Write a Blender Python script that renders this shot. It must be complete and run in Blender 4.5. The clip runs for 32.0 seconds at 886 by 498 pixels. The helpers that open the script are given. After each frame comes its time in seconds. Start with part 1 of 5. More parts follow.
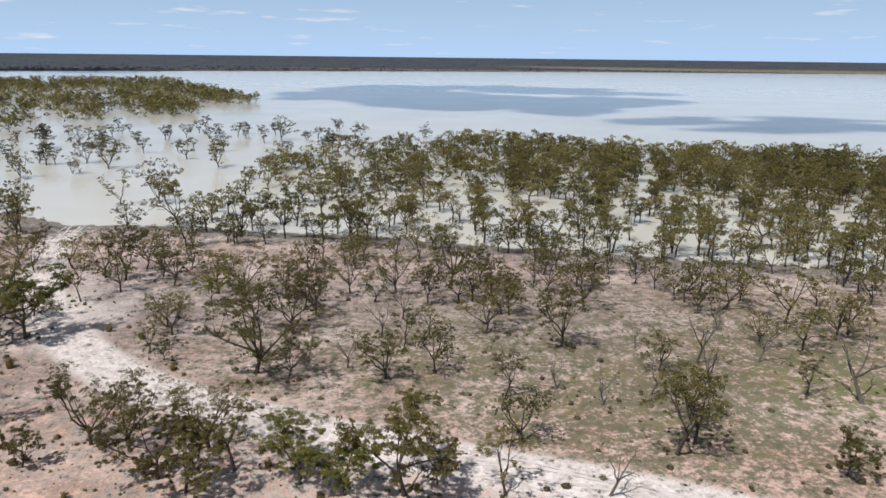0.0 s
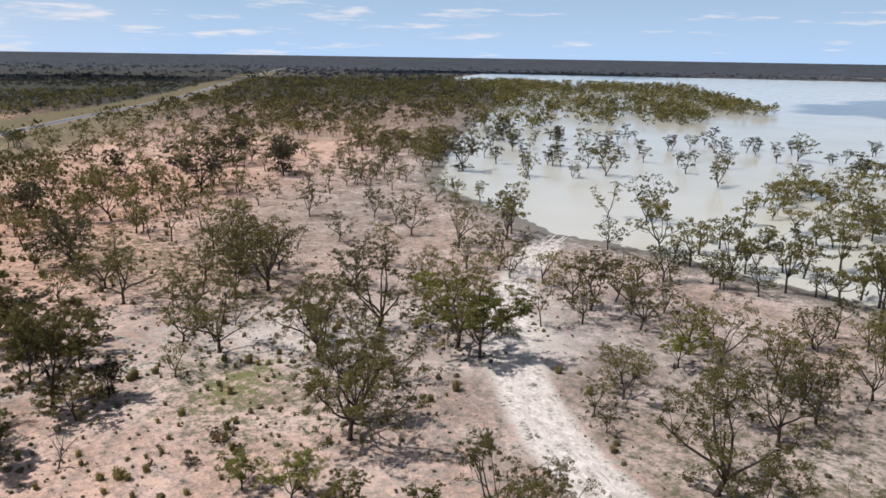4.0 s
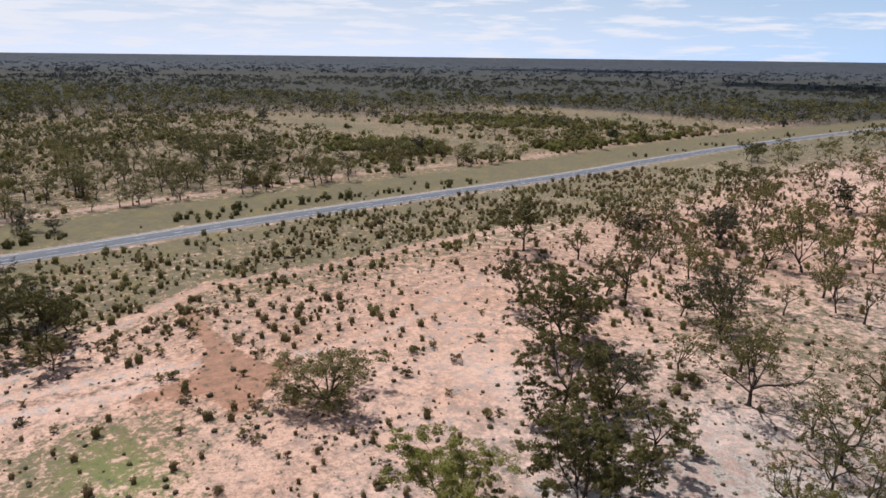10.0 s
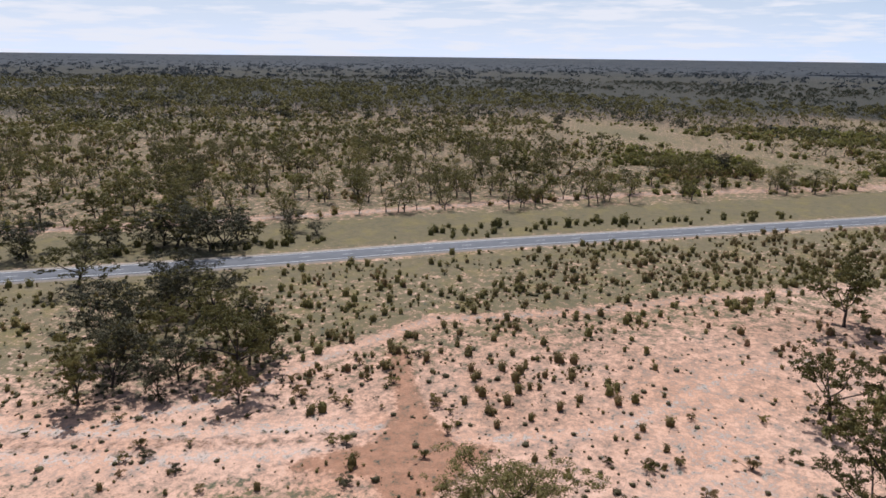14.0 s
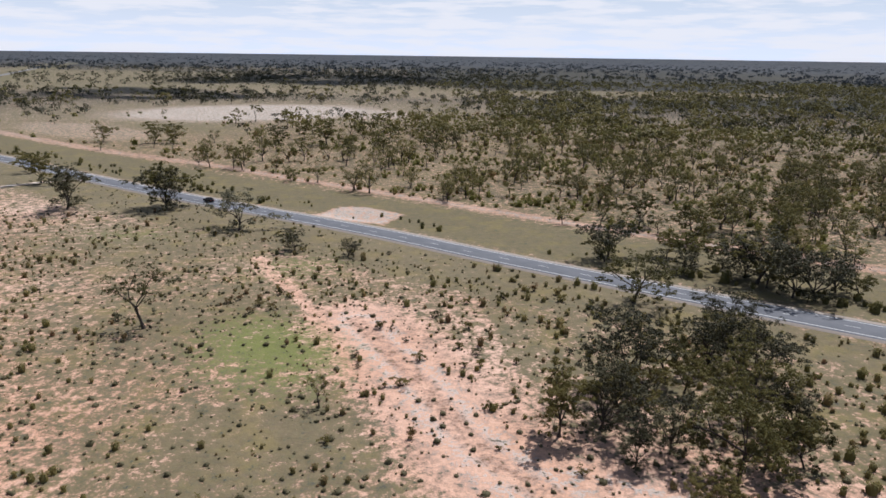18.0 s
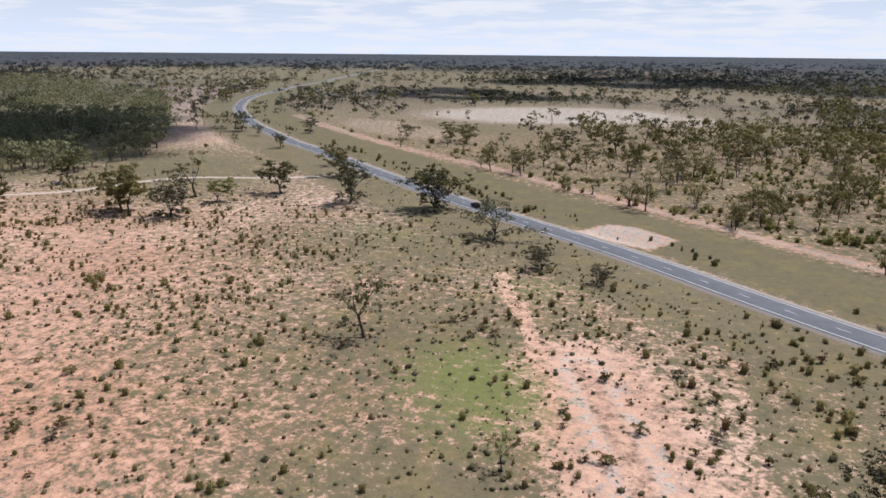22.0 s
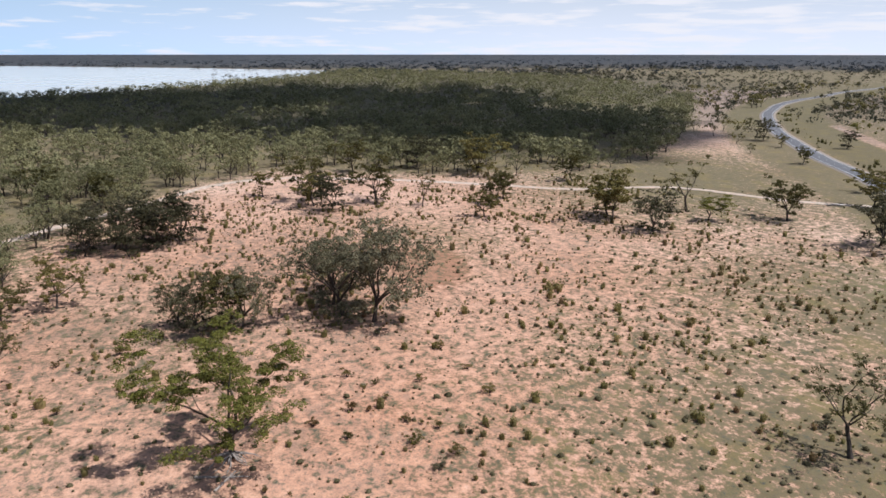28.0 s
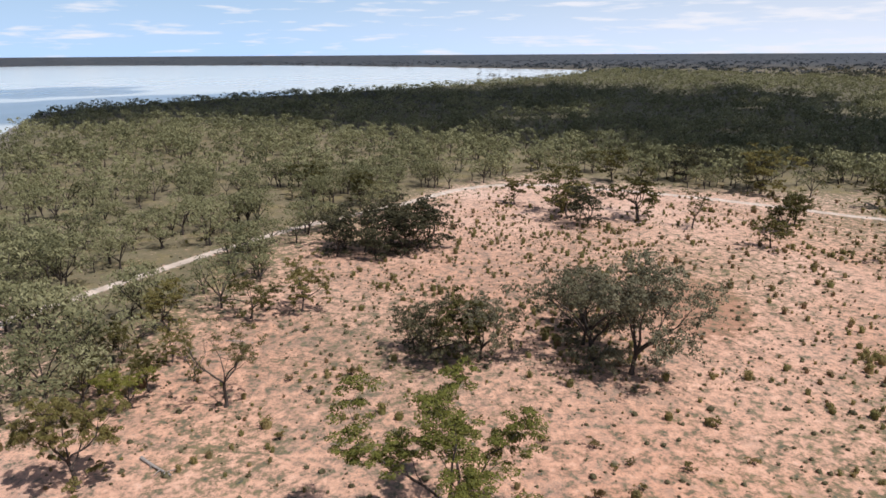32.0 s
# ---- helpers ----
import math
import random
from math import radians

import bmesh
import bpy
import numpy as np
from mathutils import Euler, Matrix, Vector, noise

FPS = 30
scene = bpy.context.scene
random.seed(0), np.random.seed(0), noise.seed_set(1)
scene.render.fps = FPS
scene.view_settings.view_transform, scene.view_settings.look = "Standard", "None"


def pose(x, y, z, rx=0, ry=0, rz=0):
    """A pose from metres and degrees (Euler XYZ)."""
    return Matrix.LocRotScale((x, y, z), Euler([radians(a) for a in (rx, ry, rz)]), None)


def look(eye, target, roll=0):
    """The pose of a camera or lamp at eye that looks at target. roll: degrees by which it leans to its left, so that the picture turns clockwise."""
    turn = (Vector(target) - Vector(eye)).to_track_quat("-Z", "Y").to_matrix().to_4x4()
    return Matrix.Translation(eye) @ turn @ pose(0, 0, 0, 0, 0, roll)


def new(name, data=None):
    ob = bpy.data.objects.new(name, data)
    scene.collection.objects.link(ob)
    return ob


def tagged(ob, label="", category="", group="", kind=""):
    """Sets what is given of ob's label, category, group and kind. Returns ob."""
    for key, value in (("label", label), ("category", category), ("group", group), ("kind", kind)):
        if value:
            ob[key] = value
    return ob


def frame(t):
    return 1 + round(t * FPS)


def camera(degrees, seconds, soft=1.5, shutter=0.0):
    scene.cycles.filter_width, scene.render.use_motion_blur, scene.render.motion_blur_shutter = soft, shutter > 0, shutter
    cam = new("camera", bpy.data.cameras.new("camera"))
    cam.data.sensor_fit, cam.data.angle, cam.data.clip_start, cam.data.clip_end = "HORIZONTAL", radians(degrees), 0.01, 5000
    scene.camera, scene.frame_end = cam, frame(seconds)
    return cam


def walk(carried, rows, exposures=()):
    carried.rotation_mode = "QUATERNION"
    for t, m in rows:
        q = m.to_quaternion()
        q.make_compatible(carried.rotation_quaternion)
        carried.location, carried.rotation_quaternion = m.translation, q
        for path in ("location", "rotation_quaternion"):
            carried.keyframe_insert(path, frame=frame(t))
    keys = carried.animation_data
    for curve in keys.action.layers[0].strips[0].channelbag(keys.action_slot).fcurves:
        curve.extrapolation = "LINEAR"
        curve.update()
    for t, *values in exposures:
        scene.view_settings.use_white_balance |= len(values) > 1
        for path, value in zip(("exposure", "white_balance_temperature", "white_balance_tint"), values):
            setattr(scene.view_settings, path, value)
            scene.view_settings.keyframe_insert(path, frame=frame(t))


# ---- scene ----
cam = camera(64.3, 32.0, soft=1.6)
METRES, EYE, TILT, LEAN, TURN = 221.3, 54.0, 0.0, 0.0, 0.0
ROWS = [
    (0.0, 0.0, 0.0, 0.0, 0.16, -15.18, -0.57),
    (0.5, -0.004, 0.0151, -0.0003, 3.95, -15.17, -0.62),
    (1.0, -0.0081, 0.0314, -0.0003, 9.52, -15.18, -0.7),
    (1.5, -0.0125, 0.0486, -0.0004, 14.61, -15.16, -0.74),
    (2.0, -0.0175, 0.0654, -0.0002, 19.33, -15.18, -0.79),
    (2.5, -0.0232, 0.0823, -0.0001, 23.95, -15.18, -0.83),
    (3.0, -0.0296, 0.0988, 0.0003, 28.73, -15.17, -0.85),
    (3.5, -0.037, 0.1151, 0.0009, 34.35, -15.18, -0.89),
    (5.5, -0.0757, 0.1767, 0.0044, 52.06, -15.19, -1.02),
    (6.0, -0.0884, 0.1907, 0.0051, 56.63, -15.19, -1.03),
    (6.5, -0.1017, 0.2046, 0.0056, 61.5, -15.21, -1.04),
    (7.0, -0.116, 0.2176, 0.0059, 66.58, -15.24, -1.01),
    (7.5, -0.1315, 0.23, 0.0058, 71.84, -15.26, -0.99),
    (8.0, -0.1479, 0.2408, 0.0057, 76.96, -15.29, -0.99),
    (8.5, -0.165, 0.2507, 0.0054, 81.8, -15.3, -0.95),
    (9.0, -0.1825, 0.2592, 0.0051, 86.63, -15.32, -0.93),
    (9.5, -0.2003, 0.2662, 0.005, 91.55, -15.35, -0.88),
    (10.0, -0.2185, 0.2722, 0.005, 96.55, -15.38, -0.85),
    (10.5, -0.2374, 0.2771, 0.0047, 99.23, -15.39, -0.8),
    (11.0, -0.2561, 0.28, 0.0044, 101.88, -15.38, -0.78),
    (11.5, -0.2757, 0.2817, 0.0043, 104.74, -15.38, -0.76),
    (12.0, -0.2953, 0.2821, 0.0048, 107.7, -15.39, -0.77),
    (12.5, -0.315, 0.2817, 0.0051, 110.63, -15.4, -0.76),
    (13.0, -0.3347, 0.2801, 0.0054, 113.63, -15.42, -0.79),
    (13.5, -0.3542, 0.2773, 0.006, 116.39, -15.44, -0.82),
    (15.5, -0.4277, 0.2543, 0.0063, 142.36, -15.59, -0.94),
    (16.0, -0.4437, 0.2472, 0.0061, 149.13, -15.6, -0.93),
    (16.5, -0.4578, 0.2397, 0.0056, 155.71, -15.62, -0.92),
    (17.0, -0.4708, 0.2323, 0.005, 161.9, -15.63, -0.9),
    (17.5, -0.4826, 0.2242, 0.0046, 167.45, -15.66, -0.87),
    (18.0, -0.493, 0.2164, 0.0048, 171.69, -15.68, -0.83),
    (18.5, -0.5033, 0.2077, 0.0052, 175.17, -15.7, -0.76),
    (19.0, -0.5124, 0.199, 0.0059, 175.81, -15.7, -0.7),
    (19.5, -0.5197, 0.1889, 0.0064, 176.58, -15.69, -0.69),
    (20.0, -0.5261, 0.178, 0.0072, 179.56, -15.72, -0.66),
    (20.5, -0.5318, 0.166, 0.0073, 184.66, -15.74, -0.64),
    (21.0, -0.5374, 0.1537, 0.0073, 190.15, -15.78, -0.57),
    (21.5, -0.5427, 0.1409, 0.0072, 194.19, -15.81, -0.52),
    (22.0, -0.5458, 0.1282, 0.007, 196.47, -15.82, -0.48),
    (22.5, -0.5477, 0.1155, 0.0068, 199.53, -15.84, -0.44),
    (23.0, -0.5479, 0.1028, 0.0063, 204.99, -15.86, -0.44),
    (23.5, -0.5483, 0.0905, 0.0061, 211.0, -15.86, -0.39),
    (24.0, -0.5474, 0.0784, 0.0057, 215.76, -15.85, -0.37),
    (24.5, -0.5457, 0.0671, 0.0053, 218.99, -15.84, -0.29),
    (25.0, -0.5419, 0.0562, 0.0053, 221.85, -15.85, -0.27),
    (25.5, -0.5375, 0.0458, 0.0051, 224.73, -15.82, -0.17),
    (27.5, -0.5114, 0.0128, 0.0042, 234.47, -15.78, 0.06),
    (28.0, -0.5024, 0.0074, 0.003, 237.27, -15.78, 0.1),
    (28.5, -0.4928, 0.0022, 0.0019, 240.08, -15.79, 0.18),
    (29.0, -0.482, -0.003, 0.0012, 242.76, -15.78, 0.24),
    (29.5, -0.4707, -0.0074, 0.0006, 245.28, -15.78, 0.3),
    (30.0, -0.4584, -0.0118, 0.0004, 247.45, -15.78, 0.38),
    (30.5, -0.4459, -0.0159, 0.0006, 249.67, -15.78, 0.43),
    (31.0, -0.4334, -0.0194, 0.001, 252.15, -15.76, 0.47),
    (31.5, -0.4208, -0.0215, 0.0018, 254.79, -15.72, 0.49),
    (32.0, -0.4081, -0.023, 0.0023, 257.64, -15.7, 0.48),
]
walk(cam, [(t, pose(0, 0, EYE, TILT, LEAN, TURN) @ pose(METRES * x, METRES * y, METRES * z, 90 + pitch, roll, yaw)) for t, x, y, z, yaw, pitch, roll in ROWS],
     [(0.0, -0.44, 6300, 14), (4.0, -0.42, 6300, 14), (8.0, -0.36, 6150, 14), (20.0, -0.34, 6100, 14), (32.0, -0.27, 6250, 14)])

# ---- daylight ----
SUN_ELEVATION, SHADE = 61.0, Vector((0.74, 0.67, 0.0)).normalized()   # shadows fall along SHADE
TO_SUN = Vector((-SHADE.x * math.cos(radians(SUN_ELEVATION)), -SHADE.y * math.cos(radians(SUN_ELEVATION)), math.sin(radians(SUN_ELEVATION))))
sun_data = bpy.data.lights.new("sun", "SUN")
sun_data.energy, sun_data.angle, sun_data.color = 5.3, radians(0.6), (1.0, 0.965, 0.915)
sun = new("sun", sun_data)
sun.matrix_world = look((0, 0, 900), Vector((0, 0, 900)) - TO_SUN)


def sky():
    world = bpy.data.worlds.new("sky")
    scene.world = world
    world.use_nodes = True
    nt = world.node_tree
    nt.nodes.clear()
    out, bg = nt.nodes.new("ShaderNodeOutputWorld"), nt.nodes.new("ShaderNodeBackground")
    air = nt.nodes.new("ShaderNodeTexSky")
    air.sky_type, air.sun_disc = "NISHITA", False
    air.sun_elevation, air.sun_rotation = radians(SUN_ELEVATION), math.atan2(TO_SUN.x, TO_SUN.y)
    air.altitude, air.air_density, air.dust_density, air.ozone_density = 60, 1.0, 0.0, 1.5
    co = nt.nodes.new("ShaderNodeTexCoord")
    flat = nt.nodes.new("ShaderNodeMapping")
    flat.inputs["Scale"].default_value = (1, 1, 9)
    puffs = nt.nodes.new("ShaderNodeTexNoise")
    puffs.inputs["Scale"].default_value, puffs.inputs["Detail"].default_value, puffs.inputs["Roughness"].default_value = 11.0, 7.0, 0.56
    edge = nt.nodes.new("ShaderNodeMapRange")
    edge.inputs["From Min"].default_value, edge.inputs["From Max"].default_value = 0.52, 0.66
    edge.inputs["To Max"].default_value = 0.9
    mix = nt.nodes.new("ShaderNodeMix")
    mix.data_type = "RGBA"
    mix.inputs["B"].default_value = (13.2, 13.4, 13.8, 1)
    nt.links.new(co.outputs["Generated"], flat.inputs["Vector"])
    nt.links.new(flat.outputs[0], puffs.inputs["Vector"])
    lean = nt.nodes.new("ShaderNodeVectorMath")    # more cloud in the quarter of the sun
    lean.operation, lean.inputs[1].default_value = "DOT_PRODUCT", (-0.03, -0.09, 0)
    nt.links.new(co.outputs["Generated"], lean.inputs[0])
    more = nt.nodes.new("ShaderNodeMath")
    nt.links.new(puffs.outputs["Fac"], more.inputs[0])
    nt.links.new(lean.outputs["Value"], more.inputs[1])
    nt.links.new(more.outputs[0], edge.inputs["Value"])
    nt.links.new(edge.outputs[0], mix.inputs["Factor"])
    apart_z = nt.nodes.new("ShaderNodeSeparateXYZ")
    nt.links.new(co.outputs["Generated"], apart_z.inputs[0])
    near = nt.nodes.new("ShaderNodeMath")          # 1 at the horizon, falling off with height
    near.operation, near.inputs[0].default_value, near.use_clamp = "SUBTRACT", 1.0, True
    nt.links.new(apart_z.outputs["Z"], near.inputs[1])
    haze = nt.nodes.new("ShaderNodeMath")
    haze.operation, haze.inputs[1].default_value = "POWER", 5.0
    nt.links.new(near.outputs[0], haze.inputs[0])
    low = nt.nodes.new("ShaderNodeMix")            # pale haze low in the sky
    low.data_type = "RGBA"
    glare = nt.nodes.new("ShaderNodeVectorMath")   # the haze is whiter towards the sun's side
    glare.operation, glare.inputs[1].default_value = "DOT_PRODUCT", (-0.25, -0.95, 0)
    nt.links.new(co.outputs["Generated"], glare.inputs[0])
    white = nt.nodes.new("ShaderNodeMapRange")
    white.inputs["From Min"].default_value, white.inputs["From Max"].default_value = -0.3, 0.45
    nt.links.new(glare.outputs["Value"], white.inputs["Value"])
    tone = nt.nodes.new("ShaderNodeMix")
    tone.data_type = "RGBA"
    tone.inputs["A"].default_value, tone.inputs["B"].default_value = (7.8, 11.2, 15.4, 1), (11.9, 13.2, 15.3, 1)
    nt.links.new(white.outputs[0], tone.inputs["Factor"])
    nt.links.new(tone.outputs["Result"], low.inputs["B"])
    nt.links.new(haze.outputs[0], low.inputs["Factor"])
    deep = nt.nodes.new("ShaderNodeVectorMath")    # deeper blue overhead
    deep.operation, deep.inputs["Scale"].default_value = "SCALE", 0.8
    nt.links.new(air.outputs[0], deep.inputs[0])
    nt.links.new(deep.outputs[0], low.inputs["A"])
    nt.links.new(low.outputs["Result"], mix.inputs["A"])
    nt.links.new(mix.outputs["Result"], bg.inputs["Color"])
    bg.inputs["Strength"].default_value = 0.08
    nt.links.new(bg.outputs[0], out.inputs["Surface"])


sky()


# ---- materials ----
def material(name, rough=0.9):
    m = bpy.data.materials.new(name)
    m.use_nodes = True
    nt = m.node_tree
    bsdf = nt.nodes["Principled BSDF"]
    bsdf.inputs["Roughness"].default_value = rough
    bsdf.inputs["Specular IOR Level"].default_value = 0.2
    return m, nt, bsdf


def node(nt, kind, links=(), **values):
    n = nt.nodes.new("ShaderNode" + kind)
    for key, value in values.items():
        n.inputs[key.replace("_", " ")].default_value = value
    for key, socket in links:
        nt.links.new(socket, n.inputs[key])
    return n


def noise_at(nt, scale, detail=4.0, rough=0.55, vector=None):
    vector = vector or nt.nodes.new("ShaderNodeNewGeometry").outputs["Position"]
    return node(nt, "TexNoise", [("Vector", vector)], Scale=scale, Detail=detail, Roughness=rough).outputs["Fac"]


def math_of(nt, operation, a, b):
    n = nt.nodes.new("ShaderNodeMath")
    n.operation = operation
    for i, v in enumerate((a, b)):
        if isinstance(v, (int, float)):
            n.inputs[i].default_value = v
        else:
            nt.links.new(v, n.inputs[i])
    return n.outputs[0]


def span(nt, value, lo, hi, to_lo=0.0, to_hi=1.0):
    return node(nt, "MapRange", [("Value", value)], From_Min=lo, From_Max=hi, To_Min=to_lo, To_Max=to_hi).outputs[0]


def mixed(nt, factor, a, b, blend="MIX"):
    n = nt.nodes.new("ShaderNodeMix")
    n.data_type, n.blend_type = "RGBA", blend
    if isinstance(factor, (int, float)):
        n.inputs["Factor"].default_value = factor
    else:
        nt.links.new(factor, n.inputs["Factor"])
    for key, v in (("A", a), ("B", b)):
        if isinstance(v, tuple):
            n.inputs[key].default_value = (*v, 1)
        else:
            nt.links.new(v, n.inputs[key])
    return n.outputs["Result"]


def bump(nt, bsdf, height, strength, distance):
    b = node(nt, "Bump", [("Height", height)], Strength=strength, Distance=distance)
    nt.links.new(b.outputs[0], bsdf.inputs["Normal"])


def earth_material():
    m, nt, bsdf = material("earth", 0.95)

    def field(name):
        n = nt.nodes.new("ShaderNodeAttribute")
        n.attribute_name = name
        return n.outputs["Fac"]

    fine, mid, broad = noise_at(nt, 1.5, 6, 0.66), noise_at(nt, 0.42, 5, 0.64), noise_at(nt, 0.035, 4)
    rag = math_of(nt, "ADD", math_of(nt, "MULTIPLY", mid, 1.6), math_of(nt, "MULTIPLY", fine, 1.7))   # about 1.65 in the mean

    def ragged(name, soft=0.16):
        return span(nt, math_of(nt, "ADD", field(name), math_of(nt, "SUBTRACT", rag, 1.65)), 0.5 - soft, 0.5 + soft)

    pale = mixed(nt, span(nt, broad, 0.35, 0.65), (0.74, 0.515, 0.40), (0.66, 0.415, 0.295))
    red = mixed(nt, span(nt, mid, 0.35, 0.65), (0.63, 0.33, 0.20), (0.43, 0.205, 0.12))
    soil = mixed(nt, ragged("red", 0.55), pale, red)
    crust = span(nt, math_of(nt, "ADD", noise_at(nt, 0.22, 7, 0.70), math_of(nt, "MULTIPLY", math_of(nt, "SUBTRACT", broad, 0.5), 0.35)), 0.50, 0.66, 0.0, 0.55)   # dull grey-brown crust and old leaf litter
    open_sand = span(nt, field("bare"), 0.3, 0.65, 1.0, 0.06)
    soil = mixed(nt, math_of(nt, "MULTIPLY", crust, open_sand), soil, mixed(nt, span(nt, fine, 0.35, 0.65), (0.235, 0.165, 0.125), (0.37, 0.26, 0.195)))
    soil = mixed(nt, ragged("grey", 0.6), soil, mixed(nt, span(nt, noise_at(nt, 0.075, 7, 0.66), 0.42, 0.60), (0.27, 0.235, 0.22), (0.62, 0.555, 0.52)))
    soil = mixed(nt, ragged("track", 0.15), soil, (0.86, 0.785, 0.72))
    soil = mixed(nt, ragged("clay", 0.2), soil, mixed(nt, span(nt, mid, 0.35, 0.65), (0.43, 0.235, 0.15), (0.35, 0.178, 0.11)))
    litter = mixed(nt, span(nt, fine, 0.3, 0.7), (0.135, 0.115, 0.08), (0.20, 0.165, 0.12))
    soil = mixed(nt, math_of(nt, "MULTIPLY", ragged("litter", 0.4), 0.85), soil, litter)
    grass = mixed(nt, span(nt, fine, 0.3, 0.7), (0.098, 0.096, 0.047), (0.178, 0.158, 0.085))
    grass = mixed(nt, span(nt, noise_at(nt, 0.11, 5, 0.6), 0.5, 0.64, 0.0, 0.55), grass, (0.215, 0.18, 0.06))   # yellowing patches
    soil = mixed(nt, math_of(nt, "MULTIPLY", ragged("green", 0.16), 0.88), soil, grass)
    lush = mixed(nt, span(nt, fine, 0.3, 0.7), (0.155, 0.178, 0.052), (0.215, 0.22, 0.078))
    soil = mixed(nt, ragged("lush", 0.25), soil, lush)
    soil = mixed(nt, ragged("damp", 0.2), soil, (0.20, 0.185, 0.155))
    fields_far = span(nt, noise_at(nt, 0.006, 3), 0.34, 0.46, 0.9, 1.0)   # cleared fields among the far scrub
    # dense low scrub cover, with the canopy's self-shade darkened into its colour
    soil = mixed(nt, math_of(nt, "MULTIPLY", ragged("shaded_scrub", 0.2), fields_far), soil, mixed(nt, span(nt, noise_at(nt, 0.12, 5, 0.65), 0.35, 0.65), (0.034, 0.037, 0.031), (0.058, 0.057, 0.043)))
    # distance haze painted as a blue-grey tint over the far ground
    soil = mixed(nt, ragged("far_haze", 0.3), soil, mixed(nt, span(nt, noise_at(nt, 0.01, 5, 0.65), 0.35, 0.65), (0.034, 0.044, 0.054), (0.060, 0.068, 0.078)))
    flecks = math_of(nt, "MULTIPLY", math_of(nt, "MAXIMUM", span(nt, noise_at(nt, 0.9, 5, 0.7), 0.56, 0.63), span(nt, noise_at(nt, 2.2, 3, 0.6), 0.585, 0.625)), span(nt, broad, 0.35, 0.6, 0.2, 0.55))   # sticks and fallen leaves
    soil = mixed(nt, math_of(nt, "MULTIPLY", flecks, span(nt, field("bare"), 0.3, 0.65, 1.0, 0.25)), soil, (0.15, 0.12, 0.092))
    grains = span(nt, noise_at(nt, 3.5, 4, 0.7), 0.3, 0.7, 0.84, 1.1)
    shade = nt.nodes.new("ShaderNodeVectorMath")
    shade.operation = "SCALE"
    nt.links.new(soil, shade.inputs[0])
    nt.links.new(grains, shade.inputs["Scale"])
    nt.links.new(shade.outputs[0], bsdf.inputs["Base Color"])
    bump(nt, bsdf, math_of(nt, "ADD", fine, math_of(nt, "MULTIPLY", mid, 2.0)), 0.5, 0.25)
    return m


def water_material():
    m, nt, bsdf = material("silty_water", 0.12)
    bsdf.inputs["IOR"].default_value = 1.33
    bsdf.inputs["Specular IOR Level"].default_value = 0.4
    tone = mixed(nt, span(nt, noise_at(nt, 0.012, 4), 0.35, 0.65), (0.58, 0.565, 0.475), (0.65, 0.63, 0.545))
    nt.links.new(tone, bsdf.inputs["Base Color"])
    bump(nt, bsdf, noise_at(nt, 1.2, 3), 0.10, 0.05)
    return m


def asphalt_material():
    m, nt, bsdf = material("asphalt", 0.75)
    tone = mixed(nt, span(nt, noise_at(nt, 0.3, 4), 0.3, 0.7), (0.108, 0.116, 0.134), (0.15, 0.158, 0.176))
    tone = mixed(nt, span(nt, noise_at(nt, 9.0, 2), 0.4, 0.7, 0.0, 0.5), tone, (0.20, 0.20, 0.20))
    nt.links.new(tone, bsdf.inputs["Base Color"])
    bump(nt, bsdf, noise_at(nt, 14.0, 2), 0.3, 0.01)
    return m


def plain_material(name, dark, light, rough=0.6, scale=4.0, metal=0.0):
    m, nt, bsdf = material(name, rough)
    bsdf.inputs["Metallic"].default_value = metal
    nt.links.new(mixed(nt, span(nt, noise_at(nt, scale, 4), 0.3, 0.7), dark, light), bsdf.inputs["Base Color"])
    return m


def bark_material(name, dark, light):
    m, nt, bsdf = material(name, 0.95)
    co = nt.nodes.new("ShaderNodeTexCoord").outputs["Object"]
    stretched = node(nt, "Mapping", [("Vector", co)], Scale=(3, 3, 0.7)).outputs[0]
    grain = noise_at(nt, 2.2, 6, 0.65, stretched)
    nt.links.new(mixed(nt, span(nt, grain, 0.32, 0.68), dark, light), bsdf.inputs["Base Color"])
    bump(nt, bsdf, grain, 0.8, 0.08)
    return m


def leaf_material(name, stops, see_through=0.22):
    """stops: colours that plants and sprays of one kind range over."""
    m, nt, bsdf = material(name, 0.55)
    bsdf.inputs["Specular IOR Level"].default_value = 0.12
    tint = nt.nodes.new("ShaderNodeAttribute")
    tint.attribute_name = "tint"
    plant = nt.nodes.new("ShaderNodeObjectInfo").outputs["Random"]
    spray = nt.nodes.new("ShaderNodeNewGeometry").outputs["Random Per Island"]
    whole = math_of(nt, "FRACT", math_of(nt, "ADD", tint.outputs["Fac"], plant), 0.0)
    value = math_of(nt, "ADD", math_of(nt, "MULTIPLY", whole, 0.62), math_of(nt, "MULTIPLY", spray, 0.38))
    ramp = nt.nodes.new("ShaderNodeValToRGB")
    nt.links.new(value, ramp.inputs[0])
    ramp.color_ramp.elements[0].color, ramp.color_ramp.elements[1].color = (*stops[0], 1), (*stops[-1], 1)
    ramp.color_ramp.elements[0].position, ramp.color_ramp.elements[1].position = 0.1, 0.9
    for i, c in enumerate(stops[1:-1]):
        ramp.color_ramp.elements.new(0.1 + 0.8 * (i + 1) / (len(stops) - 1)).color = (*c, 1)
    nt.links.new(ramp.outputs[0], bsdf.inputs["Base Color"])
    thin = node(nt, "BsdfTranslucent", [("Color", ramp.outputs[0])])
    both = node(nt, "MixShader", [(1, bsdf.outputs[0]), (2, thin.outputs[0])], Fac=see_through)
    nt.links.new(both.outputs[0], nt.nodes["Material Output"].inputs["Surface"])
    return m


